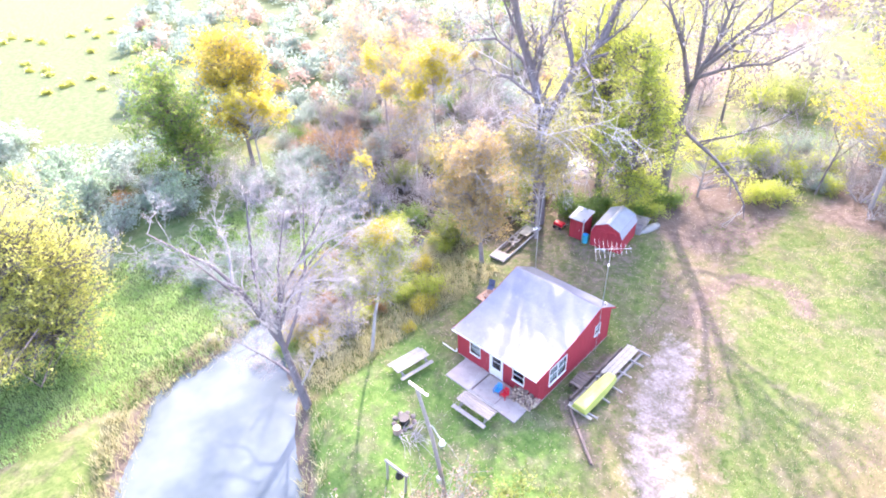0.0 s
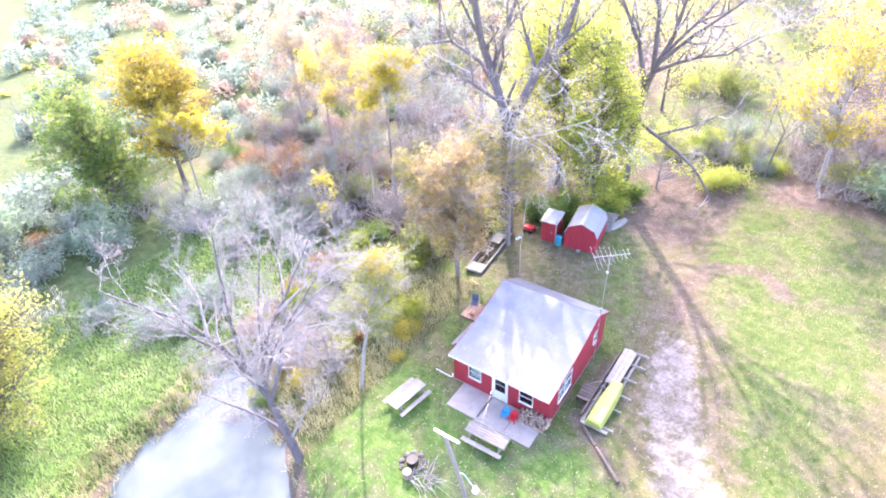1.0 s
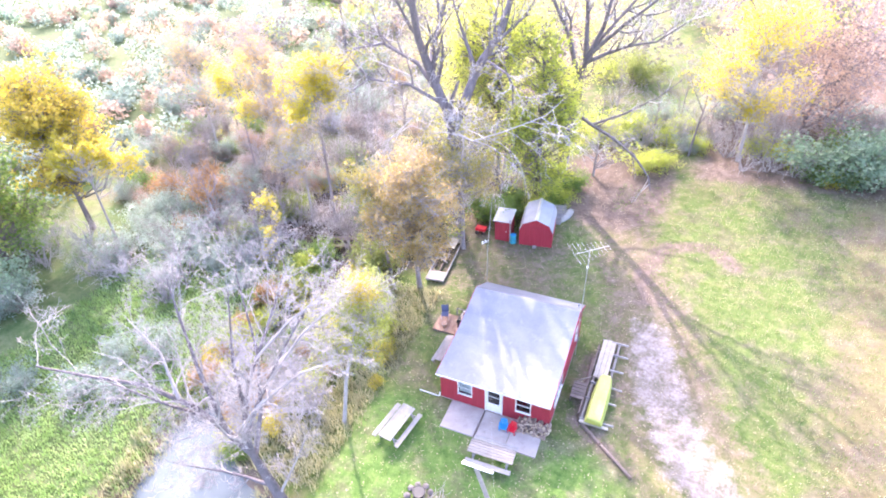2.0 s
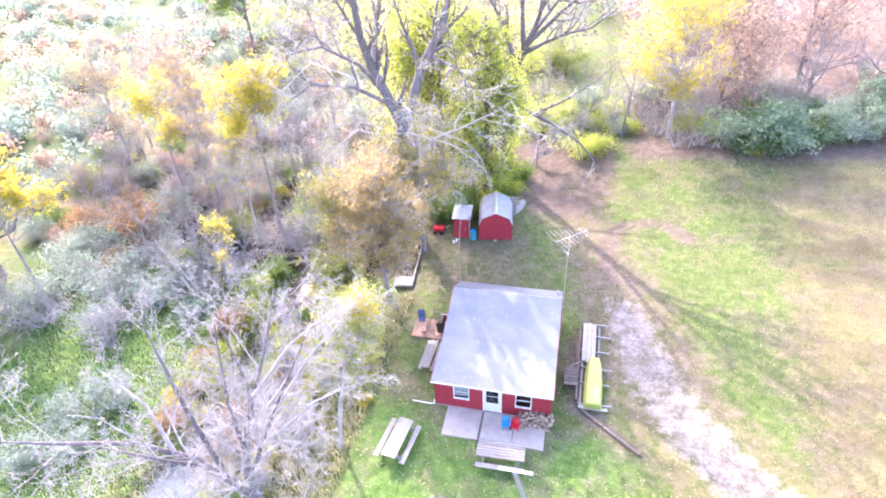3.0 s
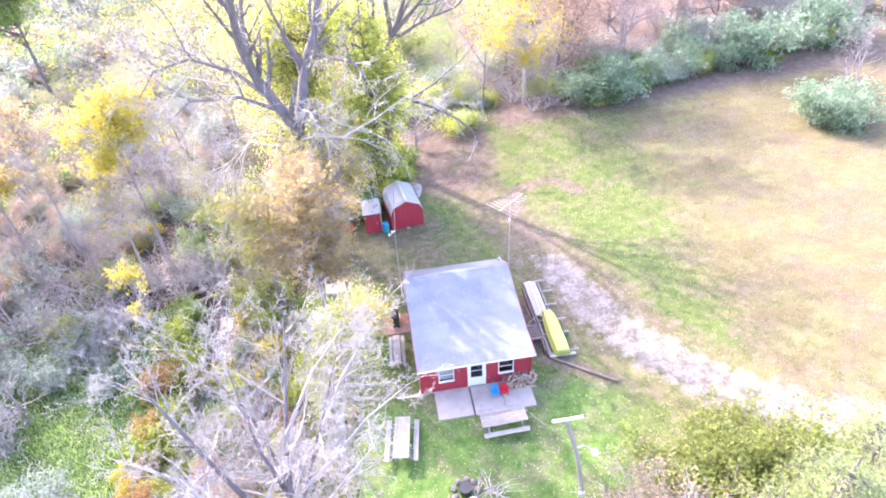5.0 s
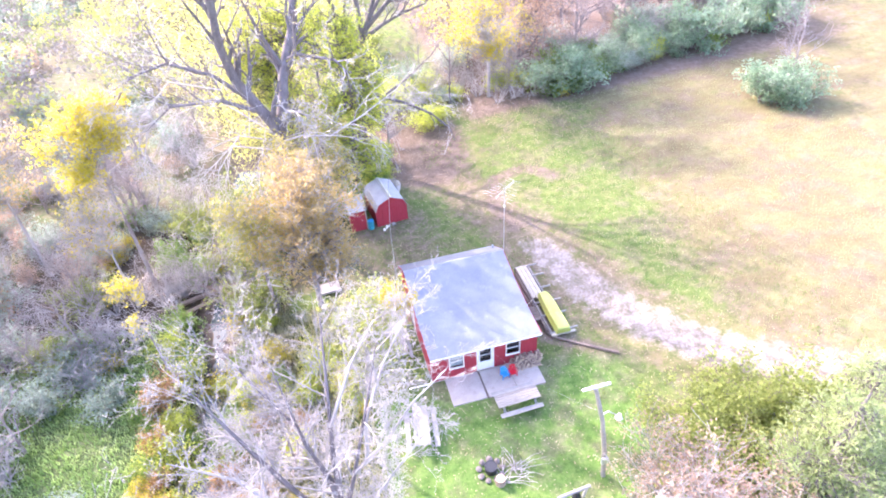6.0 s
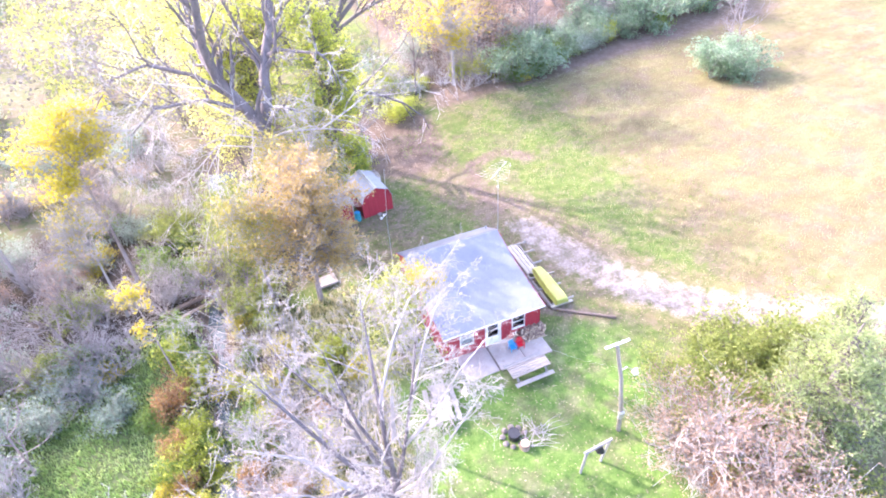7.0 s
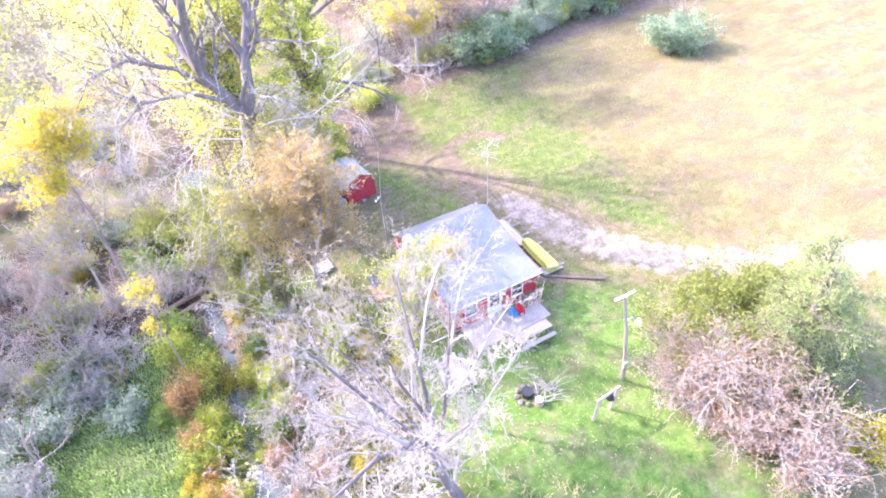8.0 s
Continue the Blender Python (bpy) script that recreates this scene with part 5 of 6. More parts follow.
for k, (pts, rad) in enumerate(limbs):
    pts = [(x - BX, y - BY, z) for x, y, z in pts]
    grow(r, None, None, 0, rad, 0, dict(BARE, kids=[1, 2, 3, 3] if k == 0 else [5, 4, 3] if k in (7, 8) else [10, 6, 5, 3], ratio=0.22 if k in (7, 8) else 0.36, thin=0.012, slim=0.5), paths, tips, points=pts)
plant("bare_tree", "tall leafless dark-trunked tree behind the sheds", "tree", BARK, None, paths, None, BX, BY, twigs=BLEACHED_BARK)

# slim leaning tree at the far end of the clearing
r = np.random.default_rng(12)
paths, tips = [], []
limbs = [([(0, 0, -0.3), (0.15, 0.4, 2.0), (0.5, 1.0, 5.0), (0.5, 1.2, 8.5)], 0.13), ([(0.3, 0.7, 3.2), (1.6, 1.2, 5.4), (2.6, 1.2, 7.4)], 0.06), ([(0.45, 0.9, 4.4), (-0.8, 1.2, 6.4), (-1.6, 1.0, 8.2)], 0.06)]
for pts, rad in limbs:
    grow(r, None, None, 0, rad, 0, dict(BARE, kids=[8, 5, 3], ratio=0.34, thin=0.012, slim=0.5, start=0.35), paths, tips, points=pts)
plant("slim_tree", "slim dark leaning tree with few twigs", "tree", BARK, None, paths, None, 11.5, 36.6, twigs=PALE_BARK)

# leafy trees, one by one
crown_tree("tan_leaf_tree", "broad tree in tan and golden autumn leaf", 21, upon(-5.9, 9.3, (0.1, -0.4, 3.5), (0.5, -1.0, 7.0), (0.8, -1.2, 11.6)), 0.2,
           [(-4.9, 8.0, 8.4, 2.7, 2.6, 3.7, 170), (-6.5, 7.6, 7.0, 2.5, 2.3, 3.3, 120), (-4.6, 8.4, 4.6, 2.4, 2.2, 2.4, 80)], PURPLE_BARK, LEAF_TAN, 11, 0.085, 0.52, bare=0.08)
crown_tree("olive_leaf_tree", "yellow-olive leafed tree beside the tan tree", 35, upon(-9.0, 10.4, (0.0, -0.6, 4.0), (0.2, -1.4, 9.0)), 0.15,
           [(-8.8, 8.6, 7.2, 1.9, 2.2, 3.0, 100), (-9.4, 9.4, 4.8, 1.7, 1.8, 1.8, 40)], PURPLE_BARK, LEAF_OLIVE, 9, 0.085, 0.5, bare=0.2)
crown_tree("olive_leaf_tree", "olive and yellow leafed tree behind the dock", 22, upon(-4.6, 15.2, (0.1, -0.2, 5.0), (0.2, -0.6, 10.5)), 0.18,
           [(-4.2, 14.6, 6.4, 2.8, 2.3, 4.0, 130), (-6.6, 13.6, 8.6, 2.0, 1.8, 2.4, 50)], PURPLE_BARK, LEAF_OLIVE, 10, 0.09, 0.55, bare=0.2)
crown_tree("lime_leaf_tree", "tall lime and yellow-green leafed tree behind the sheds", 23, upon(-0.9, 24.2, (0.1, 0.0, 6.0), (0.2, -0.8, 12.0), (0.3, -1.4, 16.5)), 0.26,
           [(-0.9, 23.6, 6.0, 3.0, 2.6, 4.6, 105), (-0.5, 22.9, 11.4, 2.9, 2.4, 3.4, 84), (-0.9, 22.8, 14.6, 2.2, 2.0, 2.4, 36), (-2.8, 22.4, 8.0, 2.0, 1.8, 3.0, 44), (-0.4, 22.8, 3.0, 3.2, 2.2, 2.4, 60), (1.2, 23.4, 8.0, 1.9, 1.7, 3.4, 42)], BARK, LEAF_LIME, 10, 0.105, 0.6, bare=0.04)
crown_tree("lime_leaf_tree", "low yellow-lime tree beside the dark trunk", 44, upon(3.2, 30.4, (0.1, 0.0, 3.0), (0.2, -0.2, 8.5)), 0.12,
           [(3.4, 31.0, 5.4, 2.2, 1.7, 2.2, 46), (5.4, 31.6, 3.2, 1.6, 1.4, 1.3, 18), (1.4, 30.4, 3.6, 1.5, 1.4, 1.8, 20)], PURPLE_BARK, LEAF_LIME, 7, 0.1, 0.6, bare=0.15)
crown_tree("lime_leaf_tree", "lime and yellow leafed tree in the wood", 24, upon(-5.6, 27.0, (0.0, 0.0, 6.0), (0.2, -0.4, 17.0)), 0.26,
           [(-5.4, 26.4, 13.0, 4.4, 3.0, 5.0, 220), (-9.0, 27.0, 10.0, 3.4, 3.0, 4.0, 100), (-5.6, 26.0, 7.0, 3.4, 2.6, 3.2, 80)], BARK, LEAF_LIME, 11, 0.11, 0.65, bare=0.08)
crown_tree("yellow_tree", "bright yellow autumn tree above grey thicket", 25, upon(-18.2, 16.4, (0.1, 0.0, 6.0), (0.0, 0.1, 14.0)), 0.17,
           [(-18.2, 16.2, 12.2, 2.5, 2.2, 2.3, 105), (-17.0, 18.2, 11.8, 1.7, 1.7, 1.6, 40), (-19.2, 15.0, 9.6, 1.9, 1.7, 1.3, 34)], PURPLE_BARK, LEAF_YELLOW, 11, 0.10, 0.55, bare=0.05)
crown_tree("thinning_tree", "half-bare tree with scattered orange and gold leaves", 39, upon(-19.4, 14.6, (0.0, 0.2, 4.0), (0.2, 0.3, 9.0)), 0.12,
           [(-19.2, 14.4, 7.0, 2.4, 2.2, 2.2, 90)], PALE_BARK, LEAF_GOLD, 3, 0.085, 0.6, bare=0.55, twigs=6)
for seed, x, y, leaf, yellowing in ((36, -34.0, 28.5, LEAF_PINK, 0.5), (37, -27.0, 21.0, LEAF_TAN, 0.3), (38, -39.0, 24.0, LEAF_TAN, 0.4)):
    crown_tree("thinning_tree", "half-bare pinkish tan tree losing its leaves", seed, upon(x, y, (0.1, 0.0, 6.0), (0.2, -0.1, 13.0)), 0.16,
               [(x, y - 0.5, 10.0, 3.4, 3.0, 4.2, 120), (x + 0.4, y, 5.4, 2.4, 2.2, 2.4, 40)], PALE_BARK, leaf, 6, 0.095, 0.65, "thinning trees", bare=yellowing, twigs=6)
crown_tree("yellow_tree", "yellow-leafed tree among the thinning wood", 42, upon(-30.6, 20.6, (0.0, 0.0, 5.0), (0.1, 0.0, 11.0)), 0.14,
           [(-30.6, 20.2, 10.0, 1.9, 1.8, 1.7, 44), (-30.0, 20.0, 7.0, 1.7, 1.6, 1.4, 26)], PURPLE_BARK, LEAF_YELLOW, 10, 0.11, 0.6)
crown_tree("slender_tree", "slender young tree with a tuft of yellow leaves", 26, upon(-15.8, 5.9, (0.0, 0.0, 3.5), (0.05, -0.2, 8.0)), 0.08,
           [(-15.75, 5.7, 6.9, 0.55, 0.55, 1.5, 22), (-16.1, 5.5, 4.8, 0.5, 0.5, 0.8, 8)], PURPLE_BARK, LEAF_YELLOW, 5, 0.085, 0.34, rise=1.2)
crown_tree("green_tree", "dense dark green tree at the edge of the scrub", 27, upon(-43.0, 0.6, (0.0, 0.0, 5.0), (0.1, 0.0, 11.5)), 0.28,
           [(-43.0, 0.4, 7.4, 3.6, 3.4, 4.6, 190), (-41.0, 1.0, 4.2, 3.0, 3.0, 3.2, 100)], BARK, LEAF_GREEN, 9, 0.15, 0.75)
crown_tree("golden_tree", "golden and green autumn tree", 28, upon(-39.6, 7.0, (0.0, 0.0, 5.0), (0.1, -0.2, 13.5)), 0.26,
           [(-39.6, 6.4, 10.0, 4.0, 3.8, 4.2, 190), (-36.8, 8.2, 8.0, 2.6, 2.4, 3.2, 80), (-39.0, 6.0, 5.0, 3.0, 3.0, 2.6, 60)], BARK, LEAF_GOLD, 9, 0.15, 0.75)
crown_tree("yellow_tree", "yellow-topped tree above purple-grey thicket", 29, upon(-33.0, 4.8, (0.0, 0.0, 4.0), (0.1, 0.0, 9.0)), 0.15,
           [(-33.2, 4.4, 8.6, 2.3, 2.1, 1.1, 60), (-31.0, 7.2, 7.2, 1.4, 1.4, 1.2, 26)], PURPLE_BARK, LEAF_YELLOW, 10, 0.115, 0.5)
crown_tree("yellow_tree", "bright yellow and lime tree at the clearing's edge", 30, upon(16.0, 36.2, (-0.2, -0.6, 5.0), (-0.8, -2.0, 15.0)), 0.2,
           [(14.8, 33.6, 12.6, 5.0, 4.0, 4.4, 150), (17.4, 35.4, 8.0, 2.8, 2.2, 2.2, 40), (12.4, 35.6, 8.4, 2.2, 1.8, 1.6, 20)], PALE_BARK, LEAF_YELLOW, 9, 0.105, 0.65, bare=0.1)
crown_tree("green_tree", "bright green tree in the far wood", 31, upon(-46.0, 64.0, (0.0, 0.0, 6.0), (0.2, 0.0, 15.0)), 0.28,
           [(-46.0, 64.0, 10.0, 5.0, 5.0, 5.5, 150)], BARK, LEAF_GREEN, 8, 0.24, 1.0)
crown_tree("cedar_tree", "pale green feathery cedar tree", 32, upon(13.7, -13.2, (0.0, 0.0, 4.0), (-0.1, 0.0, 9.6)), 0.2,
           [(13.6, -13.2, 7.9, 0.9, 0.9, 1.6, 40), (13.7, -13.2, 5.6, 1.7, 1.7, 1.8, 90), (13.8, -13.2, 3.2, 2.4, 2.4, 1.9, 130), (14.0, -13.2, 1.7, 2.7, 2.7, 1.2, 80)], BARK, LEAF_CEDAR, 12, 0.11, 0.5, slim=0.26, rise=0.35, flat=0.2)
crown_tree("cedar_tree", "broad pale green cedar beside the taller one", 43, upon(16.4, -11.8, (0.0, 0.0, 4.0), (0.1, 0.0, 8.2)), 0.2,
           [(16.4, -11.8, 6.4, 1.2, 1.2, 1.8, 50), (16.4, -11.8, 4.0, 2.2, 2.2, 2.0, 110), (16.4, -11.8, 2.0, 2.7, 2.7, 1.4, 90)], BARK, LEAF_CEDAR, 12, 0.11, 0.5, slim=0.26, rise=0.35, flat=0.2)
crown_tree("lime_leaf_tree", "thin-leafed lime and yellow tree beside the cabin", 34, upon(-4.7, -3.9, (0.5, 0.4, 3.5), (1.2, 1.0, 7.0), (1.9, 1.4, 10.4)), 0.13,
           [(-3.2, -2.6, 8.2, 1.9, 1.9, 2.0, 80), (-3.8, -3.0, 5.6, 1.8, 1.8, 1.8, 50), (-2.2, -3.0, 9.6, 0.9, 0.9, 1.0, 18)], PALE_BARK, LEAF_BANK, 9, 0.068, 0.5, bare=0.25, twigs=6)

# willow on the far bank
crown_tree("willow_tree", "wide yellow-green willow on the grassy far bank", 33, upon(-24.4, -19.0, (0.0, 0.0, 4.0), (0.2, 0.1, 10.5)), 0.34,
           [(-24.2, -18.6, 8.0, 3.8, 4.0, 3.2, 190), (-22.6, -17.4, 4.4, 3.4, 3.6, 3.0, 170), (-25.2, -21.6, 4.6, 3.4, 3.4, 3.2, 130), (-23.4, -20.6, 3.2, 3.6, 3.6, 2.4, 120), (-21.2, -19.0, 2.8, 2.6, 3.0, 2.6, 110), (-22.0, -23.8, 3.0, 3.0, 3.0, 3.0, 120), (-25.4, -16.8, 5.6, 2.8, 2.6, 2.8, 80), (-19.8, -22.2, 2.4, 2.6, 2.8, 2.5, 110), (-20.4, -25.4, 2.6, 2.8, 2.8, 2.8, 110)], BARK, LEAF_WILLOW, 9, 0.12, 0.7, slim=0.32, flat=0.2)

# shrub kinds
silver = [make_shrub(40 + k, 3.4, 1.9, 11, BUSHY, PURPLE_BARK, LEAF_SILVER, 9, (0.26, 0.26, 0.2), 0.08, "silver_shrub", "silvery grey-green shrub in the creek scrub", "silver shrubs") for k in range(2)]
blue = [make_shrub(50 + k, 3.6, 1.9, 12, BUSHY, PURPLE_BARK, LEAF_BLUEGREEN, 8, (0.2, 0.2, 0.17), 0.10, "bluegreen_shrub", "dense blue-green shrub along the field edge", "hedge shrubs") for k in range(2)]
thicket = [make_shrub(60 + k, 4.4, 2.9, 5, SPRAWL, PALE_BARK, None, 0, None, 0, "bare_shrub", "leafless purple-grey thicket of thin twigs", "bare thickets") for k in range(3)]
pale_thicket = make_shrub(66, 3.8, 2.2, 12, TWIGGY, PALE_BARK, None, 0, None, 0, "bare_shrub", "leafless pale grey shrub with tangled twigs", "bare thickets")
orange = make_shrub(70, 2.8, 1.8, 10, BUSHY, PURPLE_BARK, LEAF_ORANGE, 9, (0.26, 0.26, 0.22), 0.085, "orange_shrub", "rusty orange autumn shrub", "orange shrubs")
tall_pink = make_shrub(76, 5.2, 2.0, 13, dict(BUSHY, kids=[6, 5], thin=0.01), PALE_BARK, LEAF_PINK, 4, (0.17, 0.17, 0.15), 0.055, "pink_shrub", "tall pinkish brown shrub with bare pale twigs", "pinkish shrubs")
pink = make_shrub(71, 3.0, 1.8, 10, BUSHY, PALE_BARK, LEAF_PINK, 8, (0.24, 0.24, 0.22), 0.055, "pink_shrub", "pinkish brown shrub with bare pale twigs", "pinkish shrubs")
lime = make_shrub(72, 2.8, 2.0, 11, BUSHY, PURPLE_BARK, LEAF_LIME, 8, (0.24, 0.24, 0.2), 0.078, "lime_shrub", "yellow-green leafy shrub on the creek bank", "green shrubs")
yellow = make_shrub(73, 2.6, 1.9, 11, BUSHY, PURPLE_BARK, LEAF_YELLOW, 6, (0.24, 0.24, 0.2), 0.075, "yellow_shrub", "small yellow autumn shrub on the bank", "yellow shrubs")
olive = make_shrub(74, 4.0, 2.2, 13, BUSHY, BARK, LEAF_OLIVEGREEN, 15, (0.26, 0.26, 0.24), 0.085, "olive_shrub", "olive green feathery shrub", "olive shrubs")
green = make_shrub(75, 2.6, 1.9, 11, BUSHY, BARK, LEAF_GREEN, 10, (0.25, 0.25, 0.2), 0.09, "green_shrub", "dark green leafy shrub", "green shrubs")
bare_small = make_tree(80, 8.5, 0.11, dict(BARE, kids=[13, 5, 3], ratio=0.44, thin=0.014, start=0.12), PURPLE_BARK, None, 0, None, 0, "small_bare_tree", "slim leafless pale tree in the wood", group="bare trees")
tan_small = make_tree(81, 8.5, 0.13, LEAFY, BARK, LEAF_PINK, 8, (0.4, 0.4, 0.35), 0.085, "russet_tree", "russet and orange autumn tree in the far wood", group="russet trees")
gold_small = make_tree(82, 9.0, 0.14, LEAFY, BARK, LEAF_WILLOW, 7, (0.4, 0.4, 0.35), 0.065, "yellowing_tree", "pale yellow-green autumn tree in the wood", group="yellowing trees")

spots = {k: [] for k in ("s0", "s1", "b0", "b1", "t0", "t1", "t2", "p", "o", "k", "l", "y", "v", "g", "bt", "rt", "gt", "K")}
# creek banks near the cabin
spots["l"] += [(-15.2, 5.6, 0.9), (-12.2, 4.4, 0.7), (-15.8, -0.4, 0.9), (-9.5, 8.6, 0.5), (-6.0, 3.6, 0.9), (-7.4, 1.8, 0.8), (-11.2, 3.2, 0.8), (-16.2, 8.6, 0.9), (-10.0, 9.4, 0.6), (-8.3, -2.2, 0.7), (-15.5, 2.0, 0.8)]
spots["y"] += [(-12.9, 4.6, 0.7), (-16.3, -2.8, 0.7), (-15.4, 7.8, 0.6), (-5.3, 1.6, 0.8), (-9.2, 5.6, 0.8), (-8.6, -5.6, 0.7), (-10.8, -6.2, 0.8), (-9.5, 12.6, 0.7), (-4.2, -0.6, 0.45), (-16.8, -1.6, 0.6)]
spots["p"] += [(-7.2, -3.8, 0.9), (-11.6, -0.6, 0.9), (-9.6, 0.8, 0.8), (-12.0, -4.4, 0.9), (-11.0, -9.2, 0.6)]
spots["o"] += [(-16.0, 4.2, 0.8), (-15.6, -3.8, 0.8), (-12.2, -2.2, 0.7), (-16.4, 1.0, 0.7), (-7.9, -0.4, 0.55), (-10.4, -4.4, 0.6), (-31.0, 13.8, 1.5), (-34.0, 17.0, 1.4), (-29.5, 16.5, 1.1), (-37.0, 14.0, 1.3), (-22.5, 10.8, 0.7)]
spots["g"] += [(-15.0, 7.0, 0.8), (-16.6, -0.6, 0.7), (-12.0, 1.6, 0.7), (-15.0, -5.2, 0.6), (-9.0, 3.4, 0.55), (-11.4, 6.4, 0.6), (-16.0, 11.0, 0.9), (-17.4, 3.6, 0.7), (-9.9, -7.4, 0.6), (-2.2, 19.9, 1.1), (0.6, 23.2, 0.9), (-4.4, 20.4, 1.2), (27.0, 35.2, 1.1), (24.6, 34.2, 1.0)]
spots["t0"] += [(-16.8, 13.4, 1.0), (-18.8, 10.6, 1.0), (-20.8, 14.2, 1.1), (-15.8, 17.4, 1.0), (-17.8, 20.6, 1.0), (-24.2, 12.0, 1.0)]
spots["t1"] += [(-19.8, 9.0, 1.0), (-22.6, 10.6, 1.0), (-23.4, 18.4, 1.1), (-25.6, 20.4, 1.1), (-12.0, 22.0, 1.0), (-27.6, 22.6, 1.1), (-30.8, 2.4, 1.2), (-33.2, 1.8, 1.2)]
spots["t2"] += [(-11.0, 16.6, 0.8), (-10.2, 20.4, 0.9), (-16.0, 15.0, 0.9), (-25.4, 16.0, 1.1), (-35.6, 3.8, 1.2), (-29.0, 6.4, 1.1)]
spots["s0"] += [(-19.4, 5.0, 0.8), (-29.4, 14.4, 1.2), (-28.4, 9.4, 1.1), (-32.4, 11.4, 1.2), (-30.6, -12.8, 1.0), (-34.0, -12.0, 1.1), (-46.0, -6.0, 1.5), (-39.0, -6.0, 1.2)]
spots["s1"] += [(-20.6, -3.4, 0.9), (-23.0, -4.6, 0.8), (-29.2, 16.6, 1.1), (-36.4, -9.6, 1.2), (-42.0, -10.0, 1.4), (-50.0, -2.0, 1.5), (-26.6, 11.6, 0.9), (-31.0, 7.6, 1.1), (-34.6, 8.6, 1.2)]
spots["b0"] += [(-37.0, -3.4, 1.4), (-45.0, -10.5, 1.3), (41.2, 21.8, 1.05), (42.4, 22.2, 1.0), (-41.0, -14.0, 1.2)]
spots["b1"] += [(40.2, 22.4, 0.95), (41.6, 21.0, 0.85), (43.0, 23.2, 0.95), (75.0, 22.0, 1.6), (78.0, 23.5, 1.6)]
# west bank
spots["s0"] += [(-23.6, 6.2, 1.2), (-26.4, 3.2, 1.2), (-20.4, -6.6, 0.9), (-27.0, -9.0, 1.0)]
spots["s1"] += [(-22.2, 8.6, 1.0), (-27.4, 6.4, 1.2), (-22.4, -7.4, 0.9)]
spots["p"] += [(-24.4, 1.4, 1.0), (-21.2, 7.2, 1.0)]
spots["bt"] += [(-24.0, 3.2, 0.9), (-20.8, 9.8, 0.8)]
spots["v"] += [(-10.5, 15.0, 1.0), (-11.6, 18.4, 1.2), (-9.4, 19.2, 1.2), (-10.8, 22.4, 1.3), (-8.4, 16.2, 1.0)]
spots["g"] += [(-14.8, 16.8, 1.1), (-17.0, 18.8, 1.1)]
# hedge at the top of the field
for k in range(17):
    x = 23.0 + k * 1.9
    spots[("b0", "b1", "b0", "g", "b1", "s0", "b1", "l")[k % 8]].append((x, 34.0 + 0.13 * (x - 20) + pick.uniform(-0.6, 0.6), pick.uniform(0.95, 1.35)))
    spots[pick.choice(["s0", "b1", "t0", "g"])].append((x + 0.8, 37.4 + 0.15 * (x - 20) + pick.uniform(-0.6, 0.8), pick.uniform(1.1, 1.5)))
for x, y, s in ((16.5, 34.4, 0.9), (18.6, 34.8, 1.0), (20.8, 34.2, 1.0), (15.0, 37.0, 1.0)):
    spots["t1"].append((x, y, s))
spots["l"] += [(20.0, 36.4, 1.1), (17.4, 37.2, 1.1), (8.6, 38.4, 1.0), (6.0, 39.4, 1.2), (2.4, 37.8, 1.1), (23.8, 33.6, 0.7)]
spots["g"] += [(25.8, 34.6, 1.0), (22.4, 33.4, 0.9), (28.2, 34.6, 1.0), (31.6, 35.2, 0.9)]
spots["y"] += [(23.4, 33.2, 0.7), (25.0, 33.8, 0.6)]
spots["g"] += [(2.0, 27.4, 1.0), (0.9, 26.0, 1.0), (-2.6, 22.2, 1.0)]
spots["l"] += [(7.6, 32.4, 1.1), (9.4, 33.4, 1.0), (-0.2, 22.4, 0.9), (1.6, 24.6, 0.9)]
# low growth behind the clearing
spots["p"] += [(7.0, 37.6, 0.9), (10.2, 39.0, 1.0), (13.6, 39.4, 1.0), (4.4, 36.2, 0.9)]
spots["t1"] += [(9.0, 36.2, 0.8), (12.4, 42.0, 1.1), (6.4, 41.2, 1.1), (15.4, 40.6, 1.0)]
spots["s1"] += [(11.0, 37.6, 0.8), (8.0, 43.4, 1.1), (14.2, 44.2, 1.2)]
spots["l"] += [(12.6, 37.6, 0.8), (4.6, 38.6, 1.0), (10.6, 41.6, 1.1)]
spots["bt"] += [(7.6, 39.8, 0.9), (13.2, 41.4, 1.0), (3.4, 41.0, 1.0), (10.0, 45.0, 1.1)]
# cedar corner by the pole
spots["v"] += [(11.4, -8.9, 1.0), (12.9, -8.6, 1.0), (14.6, -8.4, 1.05), (16.4, -9.0, 1.1), (12.2, -10.4, 1.15), (18.4, -9.6, 1.1)]
spots["K"] += [(9.1, -10.6, 1.12), (9.9, -12.5, 1.15), (10.8, -14.4, 1.05), (10.6, -16.6, 1.0)]
spots["v"] += [(11.4, -11.4, 1.0), (12.4, -15.0, 0.9)]
spots["o"] += [(9.4, -13.6, 0.9), (10.2, -15.4, 0.9)]
spots["k"] += [(8.8, -11.8, 0.8), (8.9, -13.6, 0.7), (9.3, -15.2, 0.9), (11.4, -11.2, 1.0), (9.2, -17.4, 0.8)]
spots["p"] += [(8.9, -10.4, 0.9), (8.5, -12.6, 0.6), (10.6, -17.0, 0.9), (9.2, -14.6, 0.9)]
spots["y"] += [(13.0, -17.0, 1.0), (14.4, -18.2, 1.1)]
